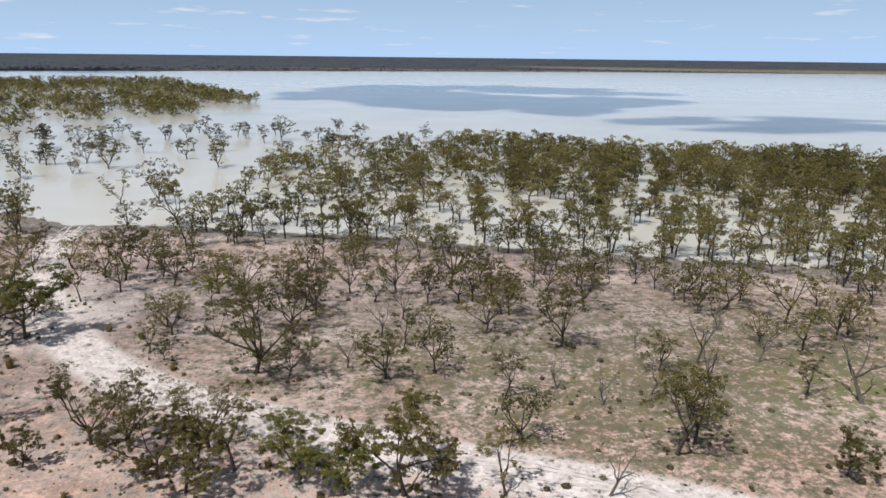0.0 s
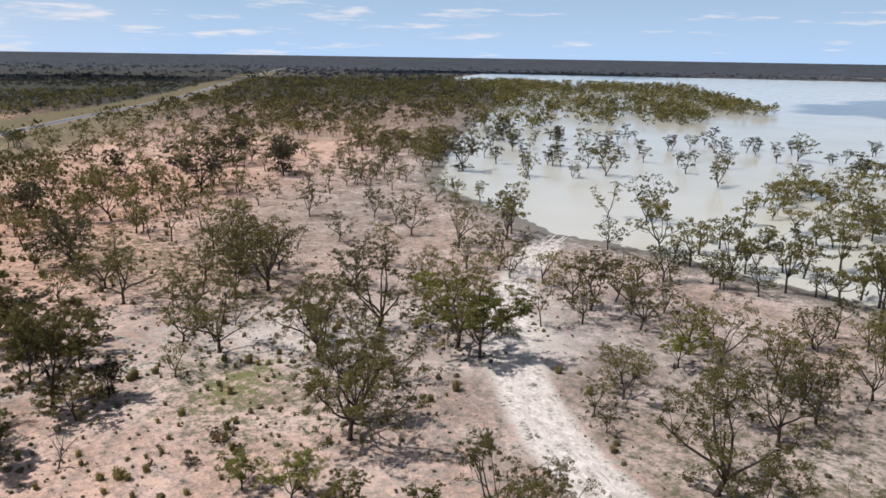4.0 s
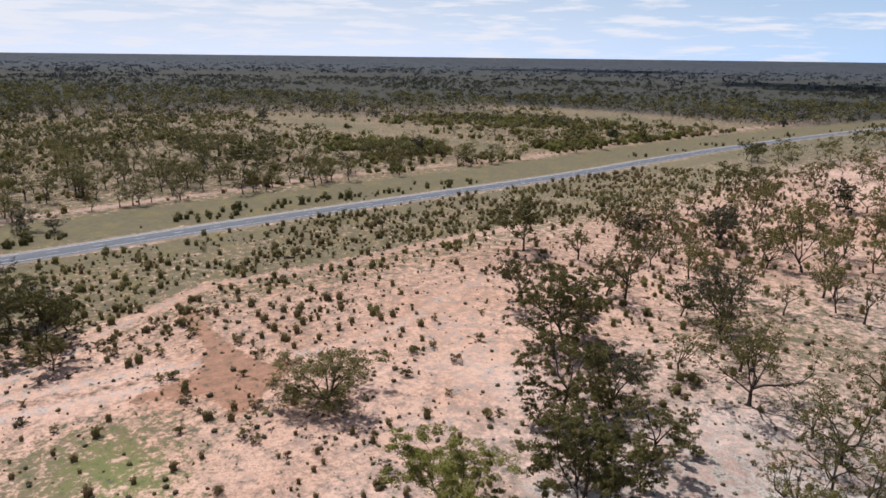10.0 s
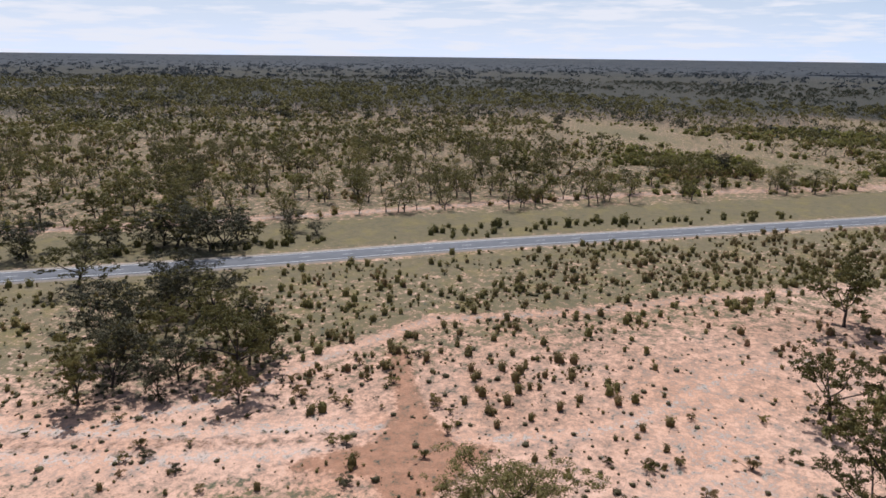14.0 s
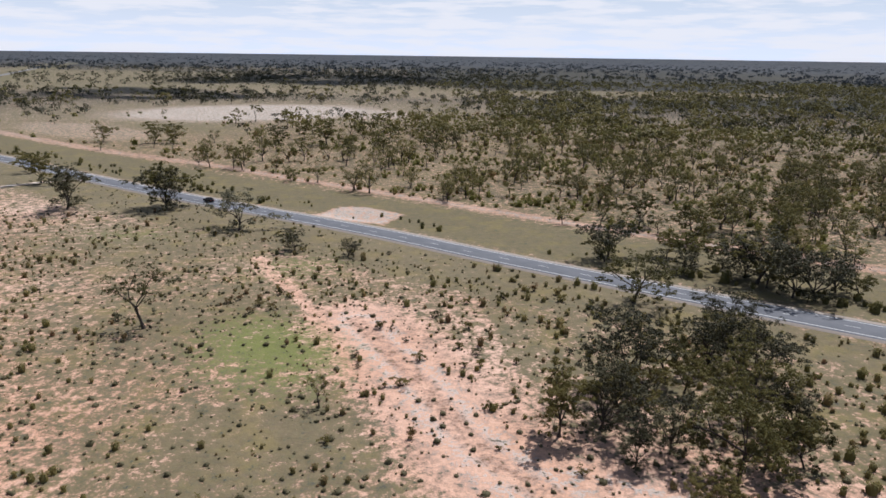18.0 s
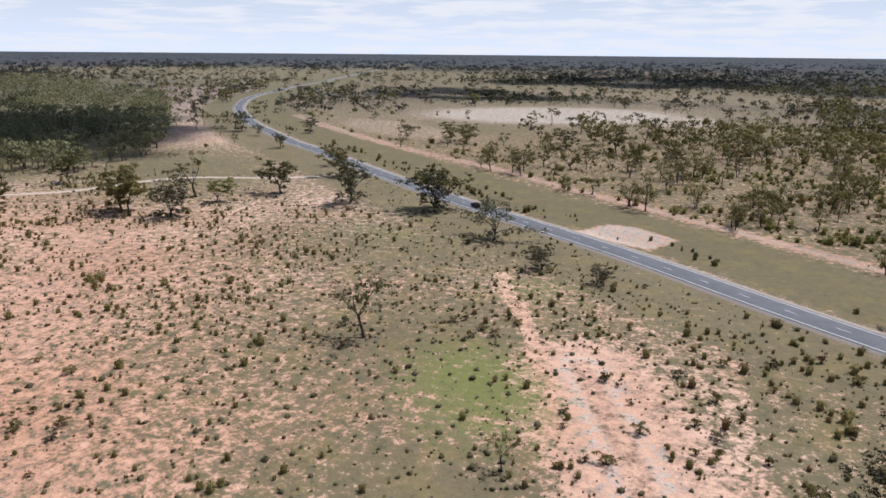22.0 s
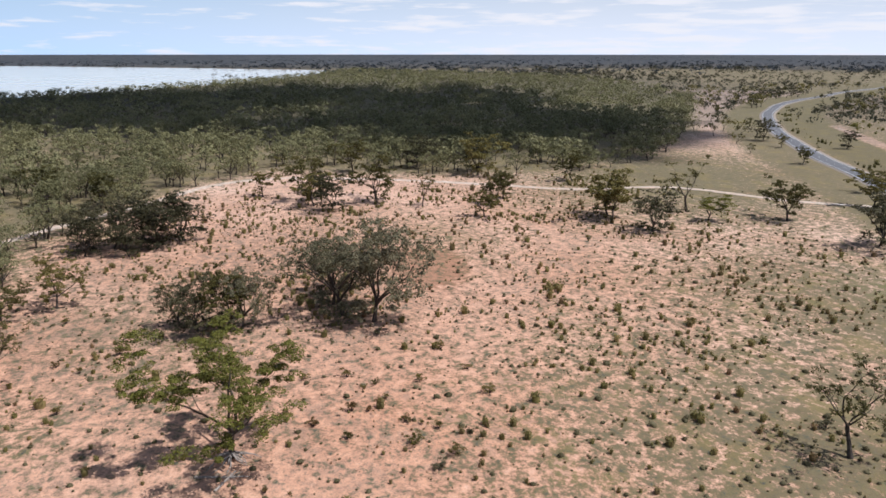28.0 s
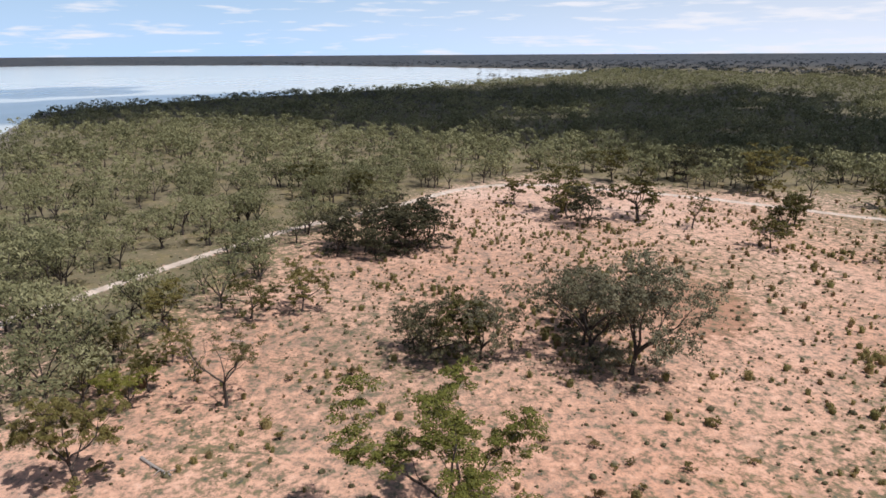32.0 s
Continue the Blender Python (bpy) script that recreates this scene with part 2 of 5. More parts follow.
def cloud_material():
    m, nt, bsdf = material("cloud_white", 1.0)
    bsdf.inputs["Base Color"].default_value = (0.93, 0.93, 0.93, 1)
    clear = nt.nodes.new("ShaderNodeBsdfTransparent")
    thick = span(nt, noise_at(nt, 0.012, 5, 0.6), 0.3, 0.6, 0.6, 0.97)
    both = node(nt, "MixShader", [(0, thick), (1, clear.outputs[0]), (2, bsdf.outputs[0])])
    nt.links.new(both.outputs[0], nt.nodes["Material Output"].inputs["Surface"])
    return m


EARTH, WATER, ASPHALT = earth_material(), water_material(), asphalt_material()
LINE = plain_material("road_paint", (0.62, 0.62, 0.60), (0.75, 0.75, 0.73), 0.7, 3.0)
SHOULDER = plain_material("gravel_shoulder", (0.27, 0.235, 0.20), (0.36, 0.31, 0.265), 0.95, 1.5)
BARK = bark_material("rough_bark", (0.035, 0.028, 0.024), (0.105, 0.085, 0.072))
DEAD = bark_material("dead_wood", (0.07, 0.06, 0.052), (0.20, 0.175, 0.155))
BLEACHED = bark_material("bleached_wood", (0.22, 0.19, 0.17), (0.42, 0.38, 0.34))
BOX_LEAF = leaf_material("box_leaves", [(0.066, 0.062, 0.022), (0.135, 0.120, 0.040), (0.225, 0.190, 0.066)], 0.3)
DARK_LEAF = leaf_material("dark_leaves", [(0.038, 0.037, 0.019), (0.066, 0.062, 0.032), (0.106, 0.096, 0.052)], 0.08)
BRIGHT_LEAF = leaf_material("bright_leaves", [(0.110, 0.112, 0.028), (0.180, 0.178, 0.038), (0.270, 0.250, 0.055)], 0.18)
WOOD_LEAF = leaf_material("wood_leaves", [(0.112, 0.112, 0.056), (0.20, 0.195, 0.098), (0.30, 0.285, 0.150)], 0.2)
OUTBACK_LEAF = leaf_material("outback_leaves", [(0.26, 0.16, 0.08), (0.21, 0.19, 0.066), (0.225, 0.22, 0.06), (0.16, 0.155, 0.06), (0.33, 0.28, 0.095)], 0.6)
GREY_LEAF = leaf_material("saltbush_leaves", [(0.100, 0.096, 0.055), (0.150, 0.140, 0.084), (0.210, 0.192, 0.122)], 0.22)
SALT_LEAF = leaf_material("salt_leaves", [(0.088, 0.072, 0.038), (0.125, 0.110, 0.058), (0.18, 0.158, 0.09)], 0.25)
SCRUB_LEAF = leaf_material("scrub_leaves", [(0.30, 0.175, 0.10), (0.25, 0.19, 0.09), (0.22, 0.19, 0.08), (0.26, 0.235, 0.085), (0.38, 0.285, 0.13)], 0.5)
# horizon scrub leaves, blued to put distance haze into their colour
HAZED_LEAF = leaf_material("hazed_leaves", [(0.036, 0.046, 0.056), (0.046, 0.056, 0.066), (0.058, 0.066, 0.074), (0.078, 0.080, 0.080)])
FAR_LEAF = leaf_material("far_leaves", [(0.045, 0.050, 0.034), (0.062, 0.064, 0.042), (0.080, 0.080, 0.050), (0.098, 0.085, 0.056)])
CLOUD = cloud_material()

# ---- the plan ----
HEART = np.array((-70.0, 20.0))


def curve_of(points, steps=8):
    """A smooth line through the points."""
    p = np.array(points, float)
    p = np.vstack([2 * p[0] - p[1], p, 2 * p[-1] - p[-2]])
    out = []
    for i in range(1, len(p) - 2):
        a, b, c, d = p[i - 1 : i + 3]
        for s in np.arange(steps) / steps:
            out.append(0.5 * (2 * b + (c - a) * s + (2 * a - 5 * b + 4 * c - d) * s**2 + (3 * b - a - 3 * c + d) * s**3))
    return np.array(out + [p[-2]])


ROAD_WAY = curve_of([(-2600, 2080), (-1318, 931), (-1151, 785), (-950, 613), (-845, 520), (-731, 406), (-660, 330), (-579, 248), (-509, 182), (-449, 131), (-386, 79), (-326, 23), (-263, -36), (-216, -76), (-158, -129), (-115, -171),
                     (-59, -219), (-19, -256), (25, -299), (54, -328), (91, -362), (136, -411), (182, -464), (251, -559), (287, -622), (319, -685), (349, -771), (368, -850), (400, -950), (430, -1117), (470, -1250), (545, -1558), (800, -2600)])
BREAK_WAY = curve_of([(-936, 490), (-524, 122), (-450, 64), (-369, -22), (-297, -78), (-254, -112), (-190, -168), (-142, -214), (-108, -247), (-86, -267), (-55, -299), (-20, -327), (17, -358), (71, -411), (119, -461), (170, -520)], 4)
TRACK_WAY = curve_of([(-120, 226), (-112, 195), (-100, 168), (-86, 144), (-66, 121), (-48, 107), (-29, 98), (-6, 89), (23, 80), (60, 66)], 4)
FOOT_WAY = curve_of([(-100, 152), (-109, 138), (-110, 122), (-119, 99), (-126, 81), (-131, 64)], 4)
EAST_WAY = curve_of([(50, 66), (66, 55), (81, 43), (110, 18), (137, -9), (160, -42), (184, -72), (188, -99), (170, -128), (147, -153), (120, -176), (97, -195), (77, -232), (35, -247), (5, -268)], 4)
SAND_WAY = curve_of([(-112, -92), (-116, -80), (-122, -62), (-128, -40), (-140, -20), (-155, 0), (-160, 12)], 4)
OLD_WAY = curve_of([(-87, -140), (-91, -127), (-101, -104), (-108, -78), (-112, -60)], 4)
SHORE = curve_of([(-1600, 2200), (-1221, 1548), (-800, 1120), (-524, 768), (-418, 586), (-311, 409), (-266, 344), (-214, 274), (-180, 251), (-150, 238), (-120, 221), (-99, 224), (-60, 216), (-29, 212),
                  (11, 202), (58, 191), (94, 184), (140, 172), (300, 160), (520, 200), (700, 210), (850, 40), (1050, -260), (1350, -560), (1733, -851)], 4)
LAKE = np.vstack([SHORE, [(2300, -560), (3052, -76), (3700, 900), (3500, 2300), (2045, 3372), (900, 3200), (29, 2965), (-800, 2600)]])
PENINSULA = np.array([(-225, 885), (-420, 1230), (-600, 1590), (-1050, 1480), (-900, 1200), (-560, 800), (-330, 560), (-240, 640)], float)
EAST_WOOD = np.array([(14, 44), (14, 34), (25, 24), (47, 17), (72, 3), (115, -11), (150, -40), (185, -75), (200, -110), (160, -150), (125, -205), (130, -280), (200, -400), (330, -560), (430, -700), (900, -1000), (1750, -900), (1350, -560), (1050, -260), (850, 40), (700, 210), (520, 200), (300, 160), (150, 160), (118, 112), (70, 66)], float)
SCALD = np.array([(-184, -13), (-187, -9), (-172, 3), (-163, 15), (-166, 21), (-155, 20), (-149, 19), (-143, 18), (-145, 15), (-149, 10), (-147, 4), (-144, -2), (-148, -1), (-157, 5), (-165, 3), (-174, -4)], float)   # hard brown clay
PADS = [curve_of(p, 4) for p in ([(-204, -14), (-214, -2), (-228, 13), (-246, 28), (-260, 41), (-280, 62)], [(-162, 14), (-171, 24), (-181, 34), (-198, 41), (-214, 48), (-229, 62)], [(-133, -33), (-141, -32), (-155, -23), (-175, -21), (-204, -14)])]   # trodden ways through the scrub
GRAVEL_PAD = np.array([(-100, -191), (-109, -205), (-118, -204), (-132, -190), (-123, -176), (-109, -184)], float)
FLOODED_WOOD = np.array([(-82, 216), (-84, 280), (-88, 350), (-60, 440), (20, 470), (120, 420), (200, 400), (300, 380), (420, 330), (420, 170), (140, 172), (60, 188)], float)


def off_way(x, y, way):
    """Distance to a line, signed: positive to its left."""
    best, sign = np.full(np.shape(x), 1e9), np.ones(np.shape(x))
    for (ax, ay), (bx, by) in zip(way[:-1], way[1:]):
        dx, dy = bx - ax, by - ay
        s = np.clip(((x - ax) * dx + (y - ay) * dy) / (dx * dx + dy * dy), 0, 1)
        d = np.hypot(x - ax - s * dx, y - ay - s * dy)
        near = d < best
        best = np.where(near, d, best)
        sign = np.where(near, np.sign(dx * (y - ay) - dy * (x - ax)), sign)
    return best * sign


def near_way(x, y, way, half, soft):
    return np.clip(1 - (np.abs(off_way(x, y, way)) - half) / soft, 0, 1)


def inside(x, y, outline):
    hit = np.zeros(np.shape(x), bool)
    for (ax, ay), (bx, by) in zip(outline, np.roll(outline, -1, 0)):
        if ay != by:
            hit ^= ((ay > y) != (by > y)) & (x < (bx - ax) * (y - ay) / (by - ay) + ax)
    return hit


def spot(x, y, cx, cy, rx, ry, turn=0.0):
    """1 in the middle of an oval, 0.5 on its rim, 0 at twice its size."""
    c, s = math.cos(radians(turn)), math.sin(radians(turn))
    u, v = (x - cx) * c + (y - cy) * s, (y - cy) * c - (x - cx) * s
    return np.clip(1 - 0.5 * np.hypot(u / rx, v / ry), 0, 1)


def spot_any(x, y):
    """Open grassy or bare places beyond the road."""
    return np.clip(2 * np.maximum.reduce([spot(x, y, -495, 33, 60, 22, 40), spot(x, y, -600, -90, 120, 40, 50), spot(x, y, -730, 150, 150, 50, 45), spot(x, y, -35, -610, 130, 110, 10), spot(x, y, -125, -580, 70, 80, 10), spot(x, y, 30, -470, 130, 70, -45), spot(x, y, 100, -1000, 350, 110), spot(x, y, -420, -900, 300, 80), spot(x, y, 500, -1300, 350, 200), spot(x, y, 700, -1500, 500, 200), spot(x, y, 1500, 3720, 900, 110, -22), spot(x, y, 2950, 3050, 700, 130, -52), spot(x, y, 100, 3330, 700, 90, -8)]) - 0.35, 0, 1)


def height(x, y):
    """The ground's height: level, low under the lake, rising towards the rim of the plain."""
    x, y = np.asarray(x, float), np.asarray(y, float)
    r = np.hypot(x, y)
    shore = np.abs(off_way(x, y, np.vstack([LAKE, LAKE[:1]])))
    wet = inside(x, y, LAKE)
    z = np.where(wet, -np.minimum(0.05 + 0.03 * shore, 1.6), np.minimum(0.02 * shore, 0.25))
    return z + (38 - 5 * x / np.maximum(r, 1) + 17 * y / np.maximum(r, 1)) * np.clip((r - 3900) / 1000, 0, 1) ** 1.3


def fields(x, y):
    """The kinds of ground, with painted scrub shade and distance haze, each from 0 to 1."""
    west = -off_way(x, y, ROAD_WAY)            # metres beyond the road, seen from the camera
    shore = np.abs(off_way(x, y, SHORE))
    wet = inside(x, y, LAKE)
    rim = off_way(x, y, np.vstack([EAST_WOOD, EAST_WOOD[:1]]))
    wood = np.clip(0.5 + np.where(inside(x, y, EAST_WOOD), 1, -1) * np.abs(rim) / 45, 0, 1)
    beyond = np.clip(west / 12, 0, 1)
    strip = 1.5 * np.clip(1.5 - np.abs(west - 25) / 20, 0, 1)
    red = np.maximum.reduce([0.98 * spot(x, y, 50, -60, 80, 64, 30), 0.98 * spot(x, y, -25, -45, 80, 66), 0.8 * spot(x, y, 10, -120, 60, 40), 0.98 * spot(x, y, 30, 10, 70, 50), 0.72 * spot(x, y, 70, -150, 60, 40), 0.58 * spot(x, y, -270, 120, 60, 50, 40), 0.64 * spot(x, y, -300, 180, 60, 50, 40),
                             0.72 * spot(x, y, -225, 10, 110, 80, 130), 0.62 * beyond, 0.9 * spot(x, y, 40, -91, 15, 9, -25), 0.62 * spot(x, y, -75, -95, 70, 55), 0.75 * spot(x, y, -410, -60, 40, 30),
                             1.15 * spot(x, y, -160, 8, 10, 7, 60), 0.95 * spot(x, y, -148, 6, 9, 7), 0.6 * near_way(x, y, OLD_WAY, 0.6, 2.0)])
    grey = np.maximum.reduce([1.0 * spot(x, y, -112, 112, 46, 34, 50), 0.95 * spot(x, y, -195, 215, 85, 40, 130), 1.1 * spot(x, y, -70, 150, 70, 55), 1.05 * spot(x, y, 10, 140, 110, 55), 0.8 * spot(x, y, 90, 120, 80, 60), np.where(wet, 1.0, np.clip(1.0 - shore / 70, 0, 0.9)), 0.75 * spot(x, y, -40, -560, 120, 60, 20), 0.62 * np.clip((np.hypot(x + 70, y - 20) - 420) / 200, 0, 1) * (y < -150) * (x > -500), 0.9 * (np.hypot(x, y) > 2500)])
    pad = np.abs(off_way(x, y, np.vstack([GRAVEL_PAD, GRAVEL_PAD[:1]]))) * np.where(inside(x, y, GRAVEL_PAD), 1, -1)
    track = np.maximum.reduce([1.0 * near_way(x, y, TRACK_WAY, 3.2, 4), 0.85 * spot(x, y, -82, 145, 16, 9, 130), 0.5 * near_way(x, y, FOOT_WAY, 1.2, 2.5), 0.85 * near_way(x, y, EAST_WAY, 1.0, 2.2), 0.42 * near_way(x, y, BREAK_WAY, 1.2, 3.0), np.clip(0.3 + pad / 4, 0, 0.52),
                               np.clip(1.1 * spot(x, y, -35, -610, 110, 80, 20), 0, 0.62), np.clip(1.0 * spot(x, y, -135, -590, 40, 50, 10), 0, 0.58), np.clip(0.95 * spot(x, y, 60, -460, 70, 26, -45), 0, 0.5), 0.6 * spot(x, y, -116, 112, 42, 27, 50), 0.55 * spot(x, y, 0, 80, 70, 16, -15), 0.3 * spot(x, y, -180, 50, 50, 14, 20), 0.42 * near_way(x, y, SAND_WAY, 3, 6), *[0.36 * near_way(x, y, p, 0.7, 2.0) for p in PADS], 0.5 * spot(x, y, 60, 100, 60, 14, -10)])
    green = np.maximum.reduce([0.86 * spot(x, y, -84, -97, 74, 60), 0.88 * spot(x, y, -60, -160, 80, 60), 0.8 * spot(x, y, -128, 2, 20, 14), 0.68 * spot(x, y, 70, 120, 70, 45), 0.62 * spot(x, y, 10, 120, 60, 30), 0.8 * strip, 0.92 * np.clip(1.5 - np.abs(west + 16) / (10 + 12 * np.clip((-60 - y) / 60, 0, 1)), 0, 1), (0.9 + 0.3 * (np.hypot(x, y) > 450)) * wood, 0.66 * spot(x, y, -108, 92, 22, 15), 0.95 * spot(x, y, -495, 33, 60, 22, 40),
                               0.95 * spot(x, y, -600, -90, 120, 40, 50), 0.95 * spot(x, y, -730, 150, 150, 50, 45), 1.0 * spot(x, y, 90, -255, 100, 75, -45), 0.85 * spot(x, y, 0, -480, 160, 90, -40), np.where(np.hypot(x, y) > 1000, 0.75, 0.0), 0.58 * spot(x, y, -190, 120, 40, 30), 0.66 * beyond, np.where(x < -140, 0.74, 0.0) * np.clip(1.4 - np.abs(west + 38) / 40, 0, 1), 0.74 * spot(x, y, 40, 105, 55, 34), 0.62 * spot(x, y, 85, 135, 60, 40), 0.95 * spot(x, y, -98, -46, 38, 30), 0.44 * spot(x, y, 30, -20, 70, 40), 0.55 * spot(x, y, 2, 8, 22, 14, 30), 0.52 * spot(x, y, 60, -110, 60, 40)])
    lush = np.maximum.reduce([1.05 * spot(x, y, -95, -79, 15, 10, 120), 0.72 * spot(x, y, -126, 8, 11, 6, 60), 0.58 * spot(x, y, -106, 94, 10, 6, 120), 0.5 * spot(x, y, -98, -132, 12, 9), 0.5 * spot(x, y, 78, 108, 22, 10), 0.45 * spot(x, y, -45, -170, 14, 8), 0.52 * spot(x, y, 120, -25, 14, 8)])
    litter = np.maximum.reduce([0.3 * wood, 0.5 * spot(x, y, -165, -50, 26, 20), 0.5 * np.where(np.hypot(x, y) > 500, 1.0, 0.0), 0.5 * beyond, 0.58 * spot(x, y, -190, 190, 110, 70, 130), 0.56 * spot(x, y, -130, 195, 60, 30, 150), 0.5 * spot(x, y, -235, 15, 110, 60, 130), 0.56 * spot(x, y, 20, -58, 18, 14), 0.52 * spot(x, y, 35, -15, 45, 32), 0.5 * spot(x, y, 60, -70, 40, 30), 0.5 * spot(x, y, -130, 60, 20, 20), 0.66 * spot(x, y, 15, 142, 120, 60), 0.5 * spot(x, y, -40, 100, 60, 30), 0.5 * spot(x, y, 120, -260, 110, 70)])
    scald = np.abs(off_way(x, y, np.vstack([SCALD, SCALD[:1]]))) * np.where(inside(x, y, SCALD), 1, -1)
    clay = np.maximum.reduce([np.clip(0.5 + scald / 2.5, -0.2, 1.2), np.clip(2.2 * spot(x, y, 40, -91, 13, 7, -25), 0, 1.1), 0.5 * near_way(x, y, SAND_WAY, 1.5, 3)])
    bare = np.maximum.reduce([np.clip(1.6 * spot(x, y, -186, 52, 44, 14, 22), 0, 1), 1.2 * spot(x, y, -148, 46, 14, 9, 20), clay, track, near_way(x, y, SAND_WAY, 5, 6), near_way(x, y, OLD_WAY, 1.5, 2.5), *[near_way(x, y, p, 1.2, 2.0) for p in PADS]])
    damp = np.where(wet, 0.9, np.clip(0.85 - shore / 26, 0, 1))
    r = np.hypot(x - HEART[0], y - HEART[1])
    # ground taking the scrub colour with painted canopy shade, mostly far off
    shaded_scrub = np.maximum.reduce([np.clip((r - 450) / 450, 0, 1) * np.where(west > 45, 1.0, 0.75), 0.3 * np.clip((west - 45) / 30, 0, 1), 0.5 * np.clip((r - 300) / 300, 0, 1) * (west < -60) * (x < -200)]) * (1 - spot_any(x, y))
    shaded_scrub = np.where((y < -250) & (x > -300) & (r < 2200), 0.62 * shaded_scrub, shaded_scrub)
    shaded_scrub = np.where(wet | (np.abs(west) < 40), 0, shaded_scrub * (1 - 0.9 * np.clip(2 * track - 0.7, 0, 1)))
    # painted haze, stronger with distance from the middle
    far_haze = np.where(wet, 0, np.clip((r - 1900) / 1400, 0, 1) * (1 - np.clip(1.6 * spot_any(x, y), 0, 1)))
    return {"bare": bare, "shaded_scrub": shaded_scrub, "far_haze": far_haze, "red": red, "grey": grey, "track": track, "clay": clay, "green": np.where(wet, 0, green * (1 - 0.85 * near_way(x, y, SAND_WAY, 7, 8)) * (1 - 0.6 * near_way(x, y, OLD_WAY, 0.6, 2.5)) * (1 - 0.95 * near_way(x, y, BREAK_WAY, 1.8, 3.0)) * (1 - np.clip(0.5 + pad / 2, 0, 1)) * (1 - 0.9 * np.clip(2 * track - 0.8, 0, 1)) * np.prod([1 - 0.85 * near_way(x, y, p, 1.0, 2.5) for p in PADS], 0)), "lush": lush, "litter": np.where(wet, 0, litter), "damp": damp}


# ---- building ----
def mesh_of(name, verts, faces, mat, smooth=False, tint=None):
    me = bpy.data.meshes.new(name)
    verts, faces = np.asarray(verts, np.float32), np.asarray(faces, np.int32)
    me.vertices.add(len(verts))
    me.vertices.foreach_set("co", verts.ravel())
    n, k = faces.shape
    me.loops.add(n * k)
    me.loops.foreach_set("vertex_index", faces.ravel())
    me.polygons.add(n)
    me.polygons.foreach_set("loop_start", np.arange(0, n * k, k, dtype=np.int32))
    me.update(calc_edges=True)
    me.materials.append(mat)
    if smooth:
        me.polygons.foreach_set("use_smooth", np.ones(n, bool))
    if tint is not None:
        me.attributes.new("tint", "FLOAT", "POINT").data.foreach_set("value", np.asarray(tint, np.float32))
    return me


def part(name, me, parent, label=""):
    ob = new(name, me)
    ob.parent = parent
    return tagged(ob, label)


def part_bm(name, bm, mat, parent, label=""):
    me = bpy.data.meshes.new(name)
    bm.to_mesh(me)
    bm.free()
    me.materials.append(mat)
    return part(name, me, parent, label)


def ground():
    rings = np.concatenate([[0], np.geomspace(8, 44, 24), np.linspace(46, 330, 175), np.geomspace(334, 4940, 110)])
    turns = np.linspace(0, 2 * math.pi, 640, endpoint=False)
    x = HEART[0] + np.outer(rings, np.cos(turns)).ravel()
    y = HEART[1] + np.outer(rings, np.sin(turns)).ravel()
    far = np.hypot(x, y)
    k = np.minimum(1, 4950 / np.maximum(far, 1))
    x, y = x * k, y * k
    rng = np.random.default_rng(5)
    z = height(x, y)
    rough = np.clip(np.hypot(x - HEART[0], y - HEART[1]) / 60, 0.4, 1) * 0.05
    z = z + rng.normal(0, 1, len(x)) * rough * (np.abs(off_way(x, y, ROAD_WAY)) > 9)
    verts = np.stack([x, y, z], 1)
    i, j = np.meshgrid(np.arange(len(rings) - 1), np.arange(640), indexing="ij")
    a, b = (i * 640 + j).ravel(), (i * 640 + (j + 1) % 640).ravel()
    faces = np.stack([a, a + 640, b + 640, b], 1)
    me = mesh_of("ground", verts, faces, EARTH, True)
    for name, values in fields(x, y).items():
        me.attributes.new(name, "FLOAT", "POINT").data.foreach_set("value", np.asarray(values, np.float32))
    tagged(new("ground", me), "flat red and pale sandy plain with patchy low green cover", "ground", kind="structure")


def lake():
    x, y = LAKE.T
    bm = bmesh.new()
    bm.faces.new([bm.verts.new((a, b, -0.12)) for a, b in zip(x, y)])
    bmesh.ops.triangulate(bm, faces=bm.faces[:])
    me = bpy.data.meshes.new("lake")
    bm.to_mesh(me)
    bm.free()
    me.materials.append(WATER)
    tagged(new("lake_water", me), "still milky grey-green lake water spreading among drowned trees", "lake", kind="structure")


def ribbon(way, left, right, z, thick=0.0):
    """Points and faces of a strip that follows a line, from left to right metres off it; with sides where it has thickness."""
    d = np.gradient(way, axis=0)
    d /= np.linalg.norm(d, axis=1)[:, None]
    side = np.stack([-d[:, 1], d[:, 0]], 1)
    n = len(way)
    rows = [np.column_stack([way + side * left, np.full(n, z)]), np.column_stack([way + side * right, np.full(n, z)])]
    if thick:
        rows = [np.column_stack([way + side * (left + 0.3), np.full(n, z - thick)])] + rows + [np.column_stack([way + side * (right - 0.3), np.full(n, z - thick)])]
    verts = np.concatenate(rows)
    faces = [(a * n + i, (a + 1) * n + i, (a + 1) * n + i + 1, a * n + i + 1) for a in range(len(rows) - 1) for i in range(n - 1)]
    return verts, faces


def stations(way, step, start, end):
    """Points every step metres along a line."""
    s = np.concatenate([[0], np.cumsum(np.linalg.norm(np.diff(way, axis=0), axis=1))])
    at = np.arange(start, min(end, s[-1]), step)
    return np.stack([np.interp(at, s, way[:, 0]), np.interp(at, s, way[:, 1])], 1), at, s


